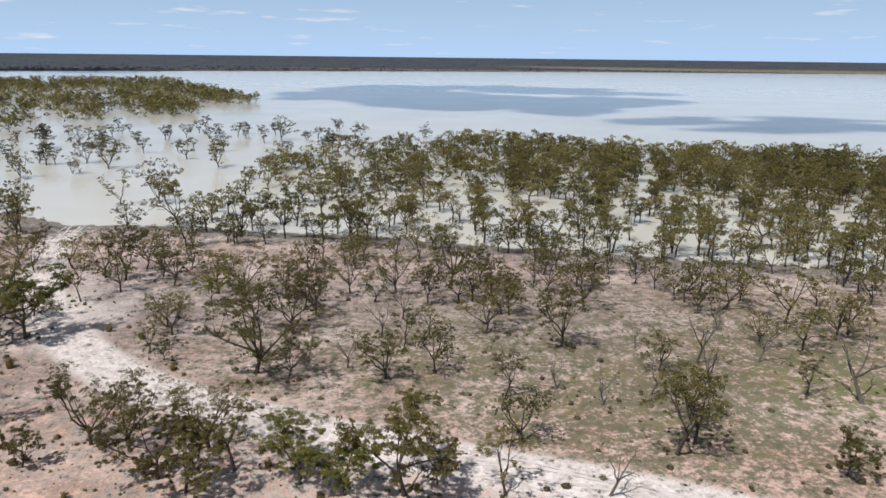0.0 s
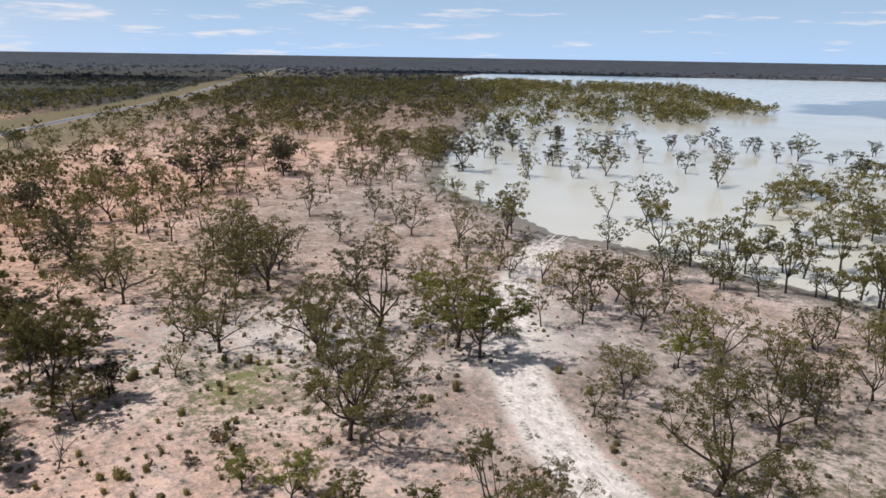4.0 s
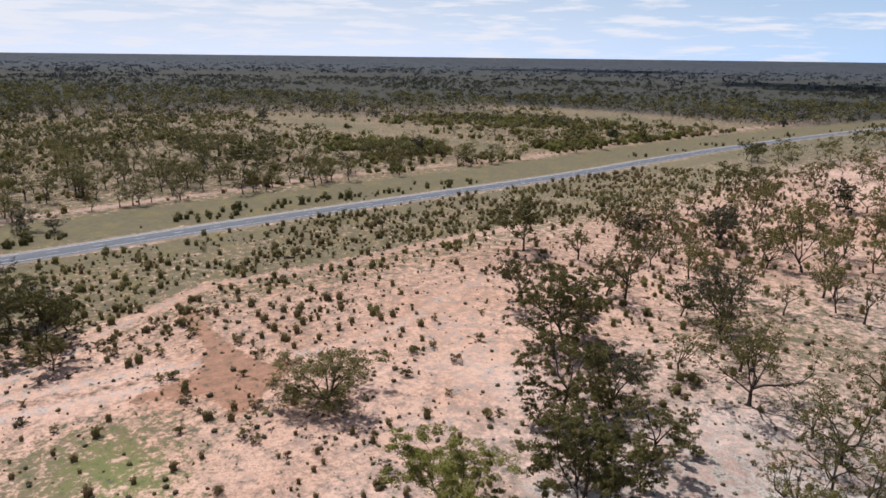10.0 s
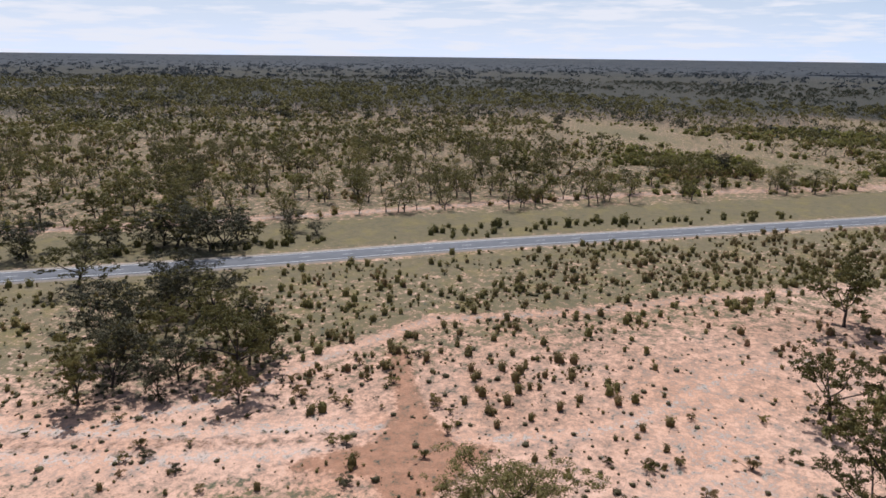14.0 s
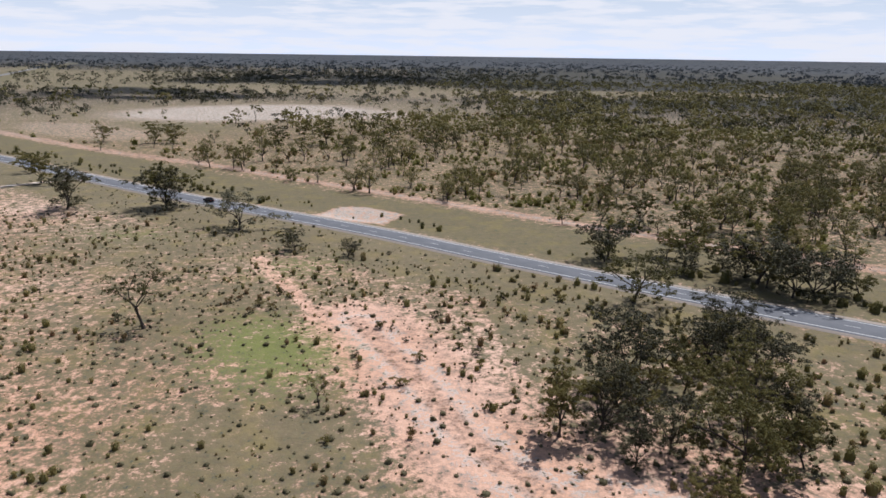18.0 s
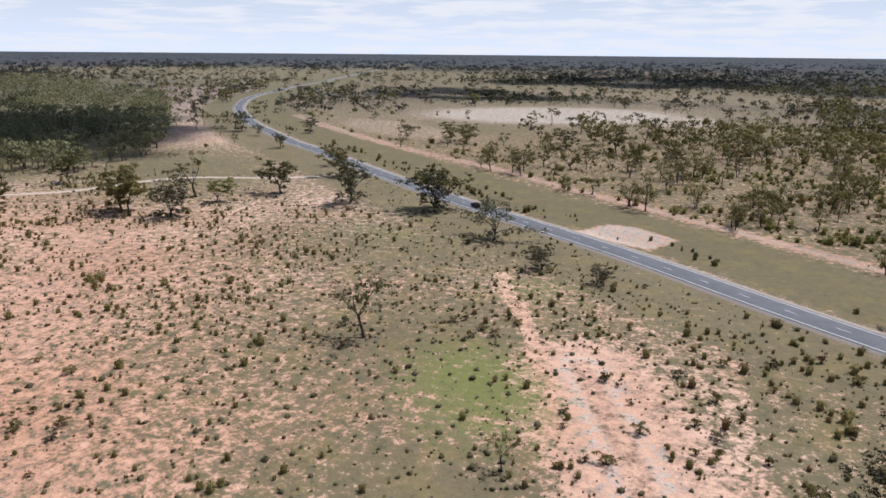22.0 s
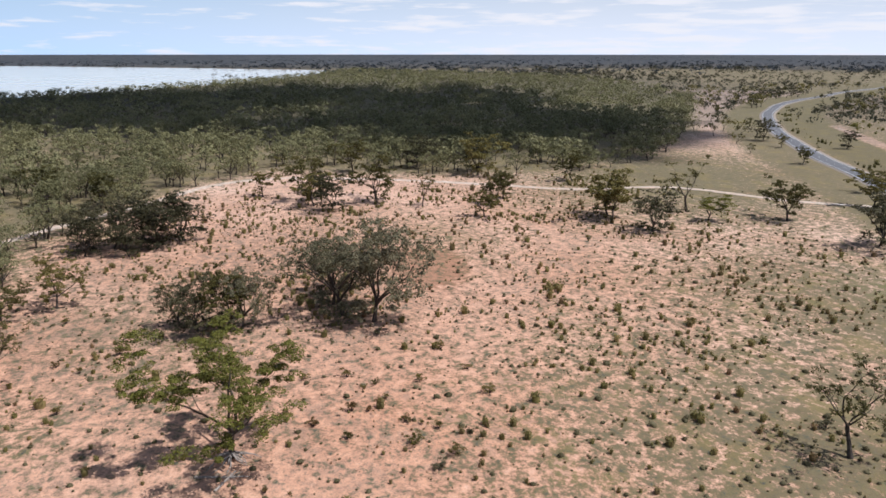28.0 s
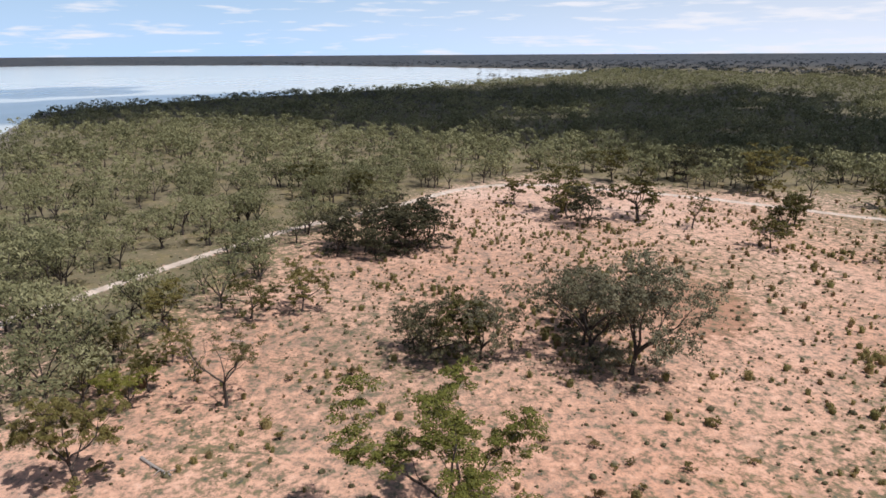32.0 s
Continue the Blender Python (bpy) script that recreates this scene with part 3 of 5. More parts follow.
def road():
    way, _, s = stations(ROAD_WAY, 6.0, 0, 1e9)
    top = tagged(new("road", mesh_of("road", *ribbon(way, 4.4, -4.4, 0.42, 0.10), ASPHALT, False)), "two-lane sealed grey bitumen highway with worn white lines", "road", kind="structure")
    part("shoulder", mesh_of("shoulder", *ribbon(way, 6.2, -6.2, 0.33, 0.33), SHOULDER), top, "pale gravel shoulder")
    for side in (3.7, -3.7):
        part("edge_line", mesh_of("edge_line", *ribbon(way, side + 0.13, side - 0.13, 0.426), LINE), top, "thin white painted edge line")
    dash = None
    near = np.argmin(np.hypot(*(way - (-137, -151)).T)) * 6.0
    heads, at, _ = stations(ROAD_WAY, 12.0, near - 900, near + 900)
    tails, _, _ = stations(ROAD_WAY, 12.0, near - 897, near + 903)
    for (ax, ay), (bx, by) in zip(heads, tails):
        if dash is None:
            bm = bmesh.new()
            bmesh.ops.create_cube(bm, size=1, matrix=Matrix.Diagonal((3.0, 0.16, 0.006, 1)))
            dash = bpy.data.meshes.new("lane_dash")
            bm.to_mesh(dash)
            bm.free()
            dash.materials.append(LINE)
        ob = part("lane_dash", dash, top)
        ob.matrix_basis = pose((ax + bx) / 2, (ay + by) / 2, 0.426, 0, 0, math.degrees(math.atan2(by - ay, bx - ax)))


def laid(name, way, left, right, mat):
    """A strip that lies on the ground along a line."""
    verts, faces = ribbon(way, left, right, 0.0)
    verts[:, 2] = height(verts[:, 0], verts[:, 1]) + 0.07
    return mesh_of(name, verts, faces, mat)


def wheel_tracks():
    sand = plain_material("pale_track_sand", (0.44, 0.36, 0.29), (0.66, 0.55, 0.46), 0.95, 0.25)
    rut = plain_material("churned_track_soil", (0.54, 0.48, 0.435), (0.76, 0.69, 0.635), 0.95, 0.35)
    rng = np.random.default_rng(8)
    way, _, _ = stations(EAST_WAY, 2.0, 0, 1e9)
    way = way + rng.normal(0, 0.12, way.shape)
    lane = tagged(new("dirt_track", laid("dirt_track", way, 1.5, -1.5, sand)), "pale sandy vehicle track winding past the wood", "track", kind="structure")
    way, _, _ = stations(TRACK_WAY, 1.5, 4, 1e9)
    for off, half in ((-2.6, 0.22), (-0.9, 0.3), (0.8, 0.28), (2.3, 0.2)):
        bent = way + rng.normal(0, 0.10, way.shape) + 0.5 * np.sin(np.arange(len(way)) / 7 + off)[:, None]
        part("wheel_rut", laid("wheel_rut", bent, off + half, off - half, rut), lane, "grey churned wheel rut")


ground()
wheel_tracks()
lake()
road()


# ---- plants ----
def tube(points, radii, sides=5):
    """A tapered limb along the points."""
    p = np.asarray(points, float)
    d = np.gradient(p, axis=0)
    d /= np.linalg.norm(d, axis=1)[:, None] + 1e-9
    ref = np.where(np.abs(d[:, 2:3]) < 0.9, [[0.0, 0.0, 1.0]], [[1.0, 0.0, 0.0]])
    u = np.cross(d, ref)
    u /= np.linalg.norm(u, axis=1)[:, None]
    v = np.cross(d, u)
    a = np.arange(sides) * 2 * math.pi / sides
    ring = p[:, None] + np.asarray(radii)[:, None, None] * (np.cos(a)[None, :, None] * u[:, None] + np.sin(a)[None, :, None] * v[:, None])
    n = len(p)
    faces = [(i * sides + j, i * sides + (j + 1) % sides, (i + 1) * sides + (j + 1) % sides, (i + 1) * sides + j) for i in range(n - 1) for j in range(sides)]
    return ring.reshape(-1, 3), np.array(faces)


def joined(pieces):
    verts, faces, n = [], [], 0
    for v, f in pieces:
        verts.append(v)
        faces.append(np.asarray(f) + n)
        n += len(v)
    return np.concatenate(verts), np.concatenate(faces)


def sprays(rng, centres, radii, count, size, flat=0.7, brush=False):
    """Leaf sprays, each a pointed blade: lying like scales over every clump, or standing out of it like a brush."""
    which = rng.integers(0, len(centres), count)
    way = rng.normal(0, 1, (count, 3))
    way /= np.linalg.norm(way, axis=1)[:, None]
    way[:, 2] = np.where(way[:, 2] < -0.3, -way[:, 2], way[:, 2])
    far = rng.uniform(0.25, 1, count) ** 0.45
    c = np.asarray(centres)[which] + way * (np.asarray(radii)[which] * far)[:, None] * (1, 1, flat)
    if brush:
        long = way * (0.9, 0.9, 0.5) + rng.normal(0, 0.35, (count, 3)) + (0, 0, 0.7)
        across = np.cross(long, rng.normal(0, 1, (count, 3)))
    else:
        facing = way + rng.normal(0, 0.5, (count, 3)) + (0, 0, 0.25)
        long = np.cross(facing, rng.normal(0, 1, (count, 3))) - (0, 0, 0.1)
        across = np.cross(long, facing)
    long /= np.linalg.norm(long, axis=1)[:, None] + 1e-9
    across /= np.linalg.norm(across, axis=1)[:, None] + 1e-9
    s = size * rng.uniform(0.6, 1.45, count)[:, None]
    w = s * (0.17 if brush else 0.27)
    verts = np.stack([c - long * s * 0.5 + across * w, c - long * s * 0.5 - across * w, c + long * s * 0.5], 1).reshape(-1, 3)
    return verts, np.arange(count * 3).reshape(-1, 3)


def pads(rng, tips, radius, gap, lowest, skirt):
    """Umbrella-like clumps of foliage at well-spaced limb ends: the middles and radii of their tufts."""
    chosen = []
    for t in tips[rng.permutation(len(tips))]:
        if t[2] > lowest and all(np.linalg.norm((t - c) * (1, 1, 1.3)) > gap for c in chosen):
            chosen.append(t)
    for _ in range(skirt):       # foliage hanging low at the sides
        a, r = rng.uniform(0, 6.28), rng.uniform(1.3, 2.9)
        chosen.append(np.array((math.cos(a) * r, math.sin(a) * r, lowest * rng.uniform(0.6, 1.4))))
    middles, sizes = [], []
    for t in chosen:
        r = radius * rng.uniform(0.7, 1.25)
        for _ in range(7):
            middles.append(t + rng.normal(0, 1, 3) * (0.62 * r, 0.62 * r, 0.28 * r))
            sizes.append(r * rng.uniform(0.32, 0.6))
    return np.array(middles), np.array(sizes)


def limb_path(rng, start, way, length, steps, wander, lift):
    p, d, out = np.array(start, float), np.array(way, float), [np.array(start, float)]
    for _ in range(steps):
        d = d + rng.normal(0, wander, 3) + (0, 0, lift)
        d /= np.linalg.norm(d)
        p = p + d * length / steps
        out.append(p.copy())
    return np.array(out)


def tree_frame(rng, spread, forks, trunk, twigs, lift, dead, away):
    """A tree 10 m high: the trunk, its limbs (each with its branches), and the tips where foliage sits."""
    lean = rng.normal(0, 0.13, 2)
    stem = limb_path(rng, (0, 0, -0.15), (*lean, 1), trunk, 4, 0.10, 0.1)
    girth = 0.20
    radii = np.linspace(girth * 1.0, girth * 0.72, 5)
    radii[0] *= 1.5
    body, limbs, tips = tube(stem, radii, 7), [], []
    turn = rng.uniform(0, 6.28)
    for k in range(forks):
        a = turn + k * 6.28 / forks + rng.normal(0, 0.3)
        out = spread * rng.uniform(0.55, 1.15)
        way = np.array((math.cos(a) * out, math.sin(a) * out, rng.uniform(0.55, 1.0)))
        way /= np.linalg.norm(way)
        base = stem[-1] if k < 3 else stem[-2]
        length = rng.uniform(3.6, 5.4)
        path = limb_path(rng, base, way, length, 5, 0.2, lift)
        r = girth * rng.uniform(0.42, 0.62)
        pieces = [tube(path, np.linspace(r, r * 0.38, 6), 5 - away)]
        for _ in range(twigs):
            i = rng.integers(2, 6)
            b = path[i] - path[i - 1]
            b = b / np.linalg.norm(b) + rng.normal(0, 0.55, 3) + (0, 0, 0.1)
            b /= np.linalg.norm(b)
            side = limb_path(rng, path[i], b, rng.uniform(1.5, 3.0), 4, 0.28, lift * 0.6)
            pieces.append(tube(side, np.linspace(r * 0.34, r * 0.09, 5), 4 if away == 0 else 3))
            tips += [side[-1], side[-2]]
            for _ in range(3 if dead else 1):
                fine = limb_path(rng, side[rng.integers(2, 5)], b + rng.normal(0, 0.7, 3), rng.uniform(0.8, 1.7), 3, 0.3, 0.05)
                pieces.append(tube(fine, np.linspace(r * 0.14, r * 0.03, 4), 3))
                tips.append(fine[-1])
        tips.append(path[-1])
        limbs.append(joined(pieces))
    tips = np.array(tips)
    k = 8.5 / max(np.percentile(tips[:, 2], 85), 1)
    return (body[0] * (k, k, k), body[1]), [(v * (k, k, k), f) for v, f in limbs], tips * k


# kind: spread, forks, trunk, twigs, lift, sprays, spray size, clump radius, clump gap, leaf material, label, category
TREES = {
    "B": (0.80, 5, 2.6, 5, 0.12, 18000, 0.215, 0.88, 1.12, BOX_LEAF, "olive-green gum tree with dark rough bark and clumped open crown", "tree"),
    "T": (0.86, 6, 1.8, 5, 0.08, 11000, 0.175, 0.78, 1.12, BOX_LEAF, "open-crowned olive gum tree with several dark forking stems", "tree"),
    "P": (0.75, 4, 2.8, 4, 0.13, 6200, 0.16, 0.75, 1.3, BOX_LEAF, "thin half-bare gum tree with sparse olive foliage", "tree"),
    "S": (0.75, 4, 2.6, 4, 0.12, 160, 0.22, 0.8, 1.2, BOX_LEAF, "dead leafless grey tree with twisted bare branches", "dead tree"),
    "D": (0.62, 6, 1.7, 5, 0.10, 22000, 0.18, 1.0, 1.1, DARK_LEAF, "dense dark green tree with a full shaggy crown", "tree"),
    "Q": (0.66, 6, 2.0, 5, 0.10, 22000, 0.185, 1.1, 1.15, GREY_LEAF, "large grey-leaved tree with a full drooping crown", "tree"),
    "G": (0.85, 5, 2.3, 4, 0.10, 24000, 0.17, 1.05, 1.2, BRIGHT_LEAF, "yellow-green gum tree with bright clumped foliage", "tree"),
    "W": (0.85, 7, 1.2, 5, 0.09, 17000, 0.25, 1.35, 1.3, BOX_LEAF, "wide low grey-green tree with sprawling dark limbs", "tree"),
}
VARIANTS = {"T": 6, "Q": 2, "B": 6, "P": 4, "S": 4, "D": 4, "G": 3, "W": 3}
tree_meshes = {}


def tree_mesh(kind, variant, away):
    """The meshes of a tree; those farther away carry fewer, larger sprays."""
    if (kind, variant, away) not in tree_meshes:
        spread, forks, trunk, twigs, lift, count, size, clump, gap, leaf, *_ = TREES[kind]
        count, size = int(count * (1, 0.42, 0.2)[away]), size * (1, 1.45, 2.1)[away]
        twigs = twigs - (away == 2)
        rng = np.random.default_rng(ord(kind) * 100 + variant)
        body, limbs, tips = tree_frame(rng, spread, forks, trunk, twigs, lift, kind == "S", away)
        bark = DEAD if kind == "S" else BARK
        middles, radii = pads(rng, tips, clump, gap, 1.6 if kind in "DWQ" else 3.0 if kind == "G" else 2.6, {"D": 8, "Q": 6, "W": 9, "B": 3}.get(kind, 0))
        crown = sprays(rng, middles, radii, count, size, 0.72)
        tree_meshes[kind, variant, away] = (mesh_of("trunk", *body, bark, True), [mesh_of("limb", *l, bark, True) for l in limbs], mesh_of("crown", *crown, leaf))
    return tree_meshes[kind, variant, away]


def tree(x, y, h, kind, n):
    off = math.hypot(x + 70, y - 30)
    if kind == "B" and y > 88:       # the gums of the grey flats are thinner
        kind = "T"
    trunk, limbs, crown = tree_mesh(kind, n % VARIANTS[kind], 0 if off < 105 else 1 if off < 175 else 2)
    rng = np.random.default_rng(n)
    top = new("dead_tree" if kind == "S" else "gum_tree")
    k = h / 9.6 * (0.86 if -195 < x < -140 and -110 < y < -20 else 1)
    broad = 1.25 if off > 140 and y < 60 else 1.05 if kind == "G" and h > 15 else 0.88 if y > 140 else 1.0       # outlying trees stand free and spread
    wide = k * broad * (rng.uniform(0.92, 1.12) if kind == "D" else rng.uniform(0.88, 1.0) if kind == "Q" else rng.uniform(1.12, 1.3) if kind == "G" else 1.6 if kind == "W" else rng.uniform(0.84, 1.04))
    top.matrix_basis = pose(x, y, float(height(x, y)) - 0.05, 0, 0, rng.uniform(0, 360)) @ Matrix.Diagonal((wide, wide, k, 1))
    tagged(top, TREES[kind][10], TREES[kind][11], "trees of the plain")
    part("trunk", trunk, top)
    for l in limbs:
        part("limb", l, top)
    part("crown", crown, top, "few last leaves" if kind == "S" else "")


GROVES = []
# north-east, towards the shore: x, y, height, kind
GROVES.append([
    (-65.8, 79.7, 5.7, "B"), (-59.9, 86.7, 5.5, "S"), (-56.3, 83.7, 5.9, "B"), (-49.9, 89.6, 10.9, "B"), (-43.8, 88.2, 9.6, "B"), (-37.2, 81.4, 9.1, "B"),
    (-32.7, 88.4, 9.6, "B"), (-32.4, 78.4, 9.2, "B"), (-27.7, 83.6, 11.3, "P"), (-18.4, 80.5, 8.2, "G"), (-12.2, 78.2, 7.2, "G"), (-4.6, 78.3, 12.7, "B"),
    (-0.4, 80.8, 6.6, "B"), (8.3, 78.5, 9.6, "P"), (21.7, 78.7, 8.1, "S"), (26.0, 102.8, 8.0, "S"), (33.3, 88.5, 12.8, "P"), (36.9, 91.6, 12.3, "P"),
    (54.7, 83.7, 6.4, "B"), (68.6, 104.5, 16.5, "S"), (-55.1, 123.2, 5.0, "B"), (-53.7, 130.7, 8.3, "B"), (-50.7, 118.6, 3.9, "B"), (-32.6, 113.6, 15.0, "B"),
])
# north-east, towards the shore: x, y, height, kind
GROVES.append([
    (-30.0, 132.9, 10.8, "B"), (-26.4, 111.7, 7.6, "B"), (-16.9, 116.4, 7.5, "S"), (-12.1, 131.7, 9.3, "S"), (-9.7, 111.8, 9.2, "B"), (-7.3, 125.4, 8.6, "P"),
    (-2.5, 130.7, 7.1, "P"), (9.0, 133.4, 9.9, "B"), (10.6, 105.8, 8.4, "P"), (19.5, 108.9, 7.2, "S"), (23.2, 127.1, 12.7, "B"), (34.9, 107.2, 8.1, "S"),
    (37.4, 126.9, 6.6, "S"), (45.9, 110.1, 12.0, "S"), (47.0, 120.3, 11.4, "S"), (58.5, 120.6, 9.2, "S"), (60.7, 106.9, 7.0, "P"), (-64.8, 162.0, 9.6, "B"),
    (-56.5, 136.0, 6.9, "B"), (-51.5, 148.8, 6.8, "G"), (-45.8, 154.6, 12.0, "B"), (-38.7, 135.7, 9.8, "B"), (-36.2, 153.5, 11.6, "B"), (-30.5, 148.3, 8.6, "B"),
])
# north-east, towards the shore: x, y, height, kind
GROVES.append([
    (-27.1, 142.7, 11.4, "B"), (-21.8, 157.9, 11.1, "B"), (-11.1, 158.2, 11.1, "B"), (-8.4, 141.0, 9.4, "S"), (-3.1, 149.9, 9.4, "B"), (1.9, 163.4, 14.3, "B"),
    (15.0, 151.1, 8.0, "B"), (24.7, 160.2, 9.5, "B"), (31.8, 149.8, 9.9, "B"), (57.0, 136.5, 8.1, "S"), (68.8, 154.7, 10.2, "B"), (72.7, 140.2, 14.4, "P"),
    (84.8, 141.8, 7.9, "S"), (-65.0, 174.7, 9.1, "B"), (-32.7, 184.5, 8.9, "P"), (-21.9, 167.9, 7.6, "S"), (9.4, 165.4, 9.4, "B"), (-62.4, 210.6, 15.9, "B"),
    (-27.1, 202.5, 16.0, "B"), (-23.8, 214.3, 16.5, "B"), (-11.7, 220.1, 12.9, "B"), (-60.2, 225.8, 9.4, "B"), (-53.9, 228.5, 12.7, "B"), (-48.4, 226.3, 13.2, "B"),
])
# north-east, towards the shore: x, y, height, kind
GROVES.append([
    (-46.2, 300.6, 12.2, "B"), (-26.3, 288.5, 11.8, "B"), (-14.2, 491.8, 10.4, "B"), (-58.9, 505.9, 9.9, "B"),
])
# north-west: x, y, height, kind
GROVES.append([
    (-248.3, 61.8, 13.9, "B"), (-200.8, 61.7, 11.2, "B"), (-197.9, 74.5, 7.3, "D"), (-185.4, 72.5, 7.8, "B"), (-179.7, 70.1, 15.0, "B"), (-172.6, 67.9, 9.6, "B"),
    (-161.6, 73.5, 6.8, "B"), (-152.2, 68.6, 12.5, "B"), (-148.1, 64.2, 6.2, "B"), (-147.9, 74.7, 8.2, "B"), (-136.7, 74.0, 6.7, "B"), (-131.9, 69.1, 8.2, "D"),
    (-120.6, 68.3, 15.6, "B"), (-113.5, 68.8, 7.3, "B"), (-102.3, 61.4, 6.2, "S"), (-79.7, 74.5, 5.0, "G"), (-260.9, 96.1, 9.5, "D"), (-210.9, 81.5, 7.8, "B"),
    (-205.6, 85.2, 14.5, "P"), (-199.7, 96.6, 8.0, "B"), (-192.5, 103.0, 12.2, "D"), (-184.9, 101.4, 10.5, "B"), (-172.0, 101.4, 9.7, "B"), (-158.5, 99.1, 13.3, "B"),
])
# north-west: x, y, height, kind
GROVES.append([
    (-154.5, 76.2, 9.5, "D"), (-139.4, 80.3, 8.9, "B"), (-135.1, 102.9, 8.3, "B"), (-131.7, 77.5, 6.4, "B"), (-129.5, 96.2, 7.3, "B"), (-119.6, 97.7, 12.5, "B"),
    (-117.3, 75.5, 6.8, "D"), (-91.2, 99.0, 7.2, "B"), (-85.0, 103.4, 7.1, "B"), (-81.6, 95.7, 14.8, "B"), (-78.4, 92.2, 13.9, "B"), (-73.0, 77.0, 5.8, "G"),
    (-524.2, 118.2, 10.0, "D"), (-275.6, 123.9, 9.8, "D"), (-263.1, 119.8, 11.4, "D"), (-218.9, 107.7, 7.8, "B"), (-209.1, 109.6, 13.4, "B"), (-207.0, 132.1, 9.5, "P"),
    (-204.0, 119.7, 7.5, "P"), (-165.5, 134.4, 16.4, "B"), (-160.7, 121.0, 11.3, "B"), (-159.2, 130.2, 13.1, "B"), (-149.9, 132.1, 13.2, "B"), (-149.1, 105.5, 6.4, "B"),
])
# north-west: x, y, height, kind
GROVES.append([
    (-143.2, 118.2, 11.8, "B"), (-142.4, 126.2, 16.0, "B"), (-142.2, 106.8, 11.4, "B"), (-129.2, 107.9, 5.5, "B"), (-118.0, 117.6, 9.9, "B"), (-110.7, 123.0, 6.7, "B"),
    (-109.8, 114.0, 9.0, "B"), (-105.4, 125.6, 16.5, "B"), (-103.9, 108.4, 15.0, "B"), (-96.9, 132.1, 6.5, "G"), (-87.4, 129.0, 16.5, "B"), (-86.3, 110.0, 8.3, "B"),
    (-81.4, 128.3, 13.0, "G"), (-263.2, 138.1, 7.4, "B"), (-255.8, 153.8, 11.2, "B"), (-239.4, 136.2, 16.5, "B"), (-226.0, 154.2, 6.3, "P"), (-210.1, 151.2, 10.2, "P"),
    (-200.8, 135.4, 10.5, "P"), (-200.5, 160.0, 9.9, "B"), (-184.3, 138.6, 9.3, "B"), (-180.7, 145.7, 9.1, "B"), (-171.1, 145.1, 7.4, "B"), (-165.1, 153.4, 8.4, "S"),
])
# north-west: x, y, height, kind
GROVES.append([
    (-135.9, 159.1, 12.0, "P"), (-127.6, 141.5, 12.0, "B"), (-120.9, 158.0, 8.0, "B"), (-115.0, 148.2, 6.3, "B"), (-104.7, 153.6, 9.6, "B"), (-102.0, 142.2, 9.1, "G"),
    (-93.2, 138.2, 8.6, "B"), (-86.7, 140.6, 8.4, "B"), (-81.2, 149.5, 9.9, "P"), (-323.4, 181.4, 11.6, "D"), (-263.6, 185.5, 16.5, "D"), (-255.9, 170.6, 11.2, "P"),
    (-196.8, 185.0, 12.3, "B"), (-164.5, 169.0, 8.8, "B"), (-133.5, 188.1, 14.7, "B"), (-111.6, 177.2, 11.4, "B"), (-105.2, 173.2, 9.0, "B"), (-83.9, 167.3, 11.3, "B"),
    (-78.3, 165.8, 14.4, "B"), (-70.2, 168.9, 10.3, "B"), (-224.2, 218.8, 11.9, "P"), (-179.9, 199.7, 11.1, "B"), (-172.6, 212.6, 9.3, "P"), (-168.9, 198.9, 9.7, "B"),
])
# north-west: x, y, height, kind
GROVES.append([
    (-131.6, 213.1, 14.2, "B"), (-128.8, 206.1, 16.5, "B"), (-316.8, 237.2, 16.5, "D"), (-281.9, 240.2, 15.3, "D"), (-273.1, 234.1, 16.5, "D"), (-238.2, 249.9, 11.6, "B"),
    (-211.6, 242.1, 9.1, "P"), (-177.4, 241.9, 9.5, "B"), (-170.6, 248.9, 8.0, "B"), (-87.8, 227.0, 16.5, "B"), (-247.1, 274.4, 10.1, "B"), (-120.5, 257.8, 12.8, "P"),
    (-106.7, 260.7, 16.5, "B"), (-258.5, 285.9, 8.5, "B"), (-224.2, 307.1, 16.5, "D"), (-189.9, 313.9, 12.7, "B"), (-173.5, 326.8, 9.9, "B"), (-164.4, 343.7, 16.4, "B"),
    (-274.4, 345.6, 16.5, "B"), (-184.0, 360.8, 15.3, "B"), (-112.9, 351.5, 14.3, "B"), (-286.8, 429.7, 12.1, "D"), (-271.7, 420.9, 9.0, "D"), (-236.9, 420.7, 14.3, "D"),
])
# north-west: x, y, height, kind
GROVES.append([
    (-108.6, 472.7, 16.0, "B"),
])
# south-west, towards the road: x, y, height, kind
GROVES.append([
    (-88.1, -407.2, 11.1, "B"), (-102.2, -378.4, 14.5, "B"), (-73.5, -386.3, 10.6, "B"), (-77.8, -172.4, 11.5, "Q"), (-603.9, -149.9, 10.7, "D"), (-448.1, -140.7, 5.7, "D"),
    (-213.5, -144.7, 11.2, "B"), (-110.9, -139.6, 4.5, "D"), (-96.0, -148.1, 6.0, "D"), (-211.6, -106.2, 11.8, "D"), (-209.7, -119.2, 7.8, "B"), (-199.7, -121.0, 9.2, "B"),
    (-198.7, -129.6, 7.4, "B"), (-182.2, -130.5, 10.0, "D"), (-354.9, -101.1, 5.7, "D"), (-186.6, -75.1, 10.8, "D"), (-174.9, -96.1, 12.2, "B"), (-342.3, -60.1, 16.0, "B"),
    (-181.0, -63.8, 9.5, "B"), (-179.6, -54.4, 11.7, "D"), (-174.6, -61.1, 11.6, "D"), (-165.6, -52.7, 9.0, "B"), (-164.9, -58.3, 9.6, "B"), (-157.2, -54.2, 15.2, "D"),
])
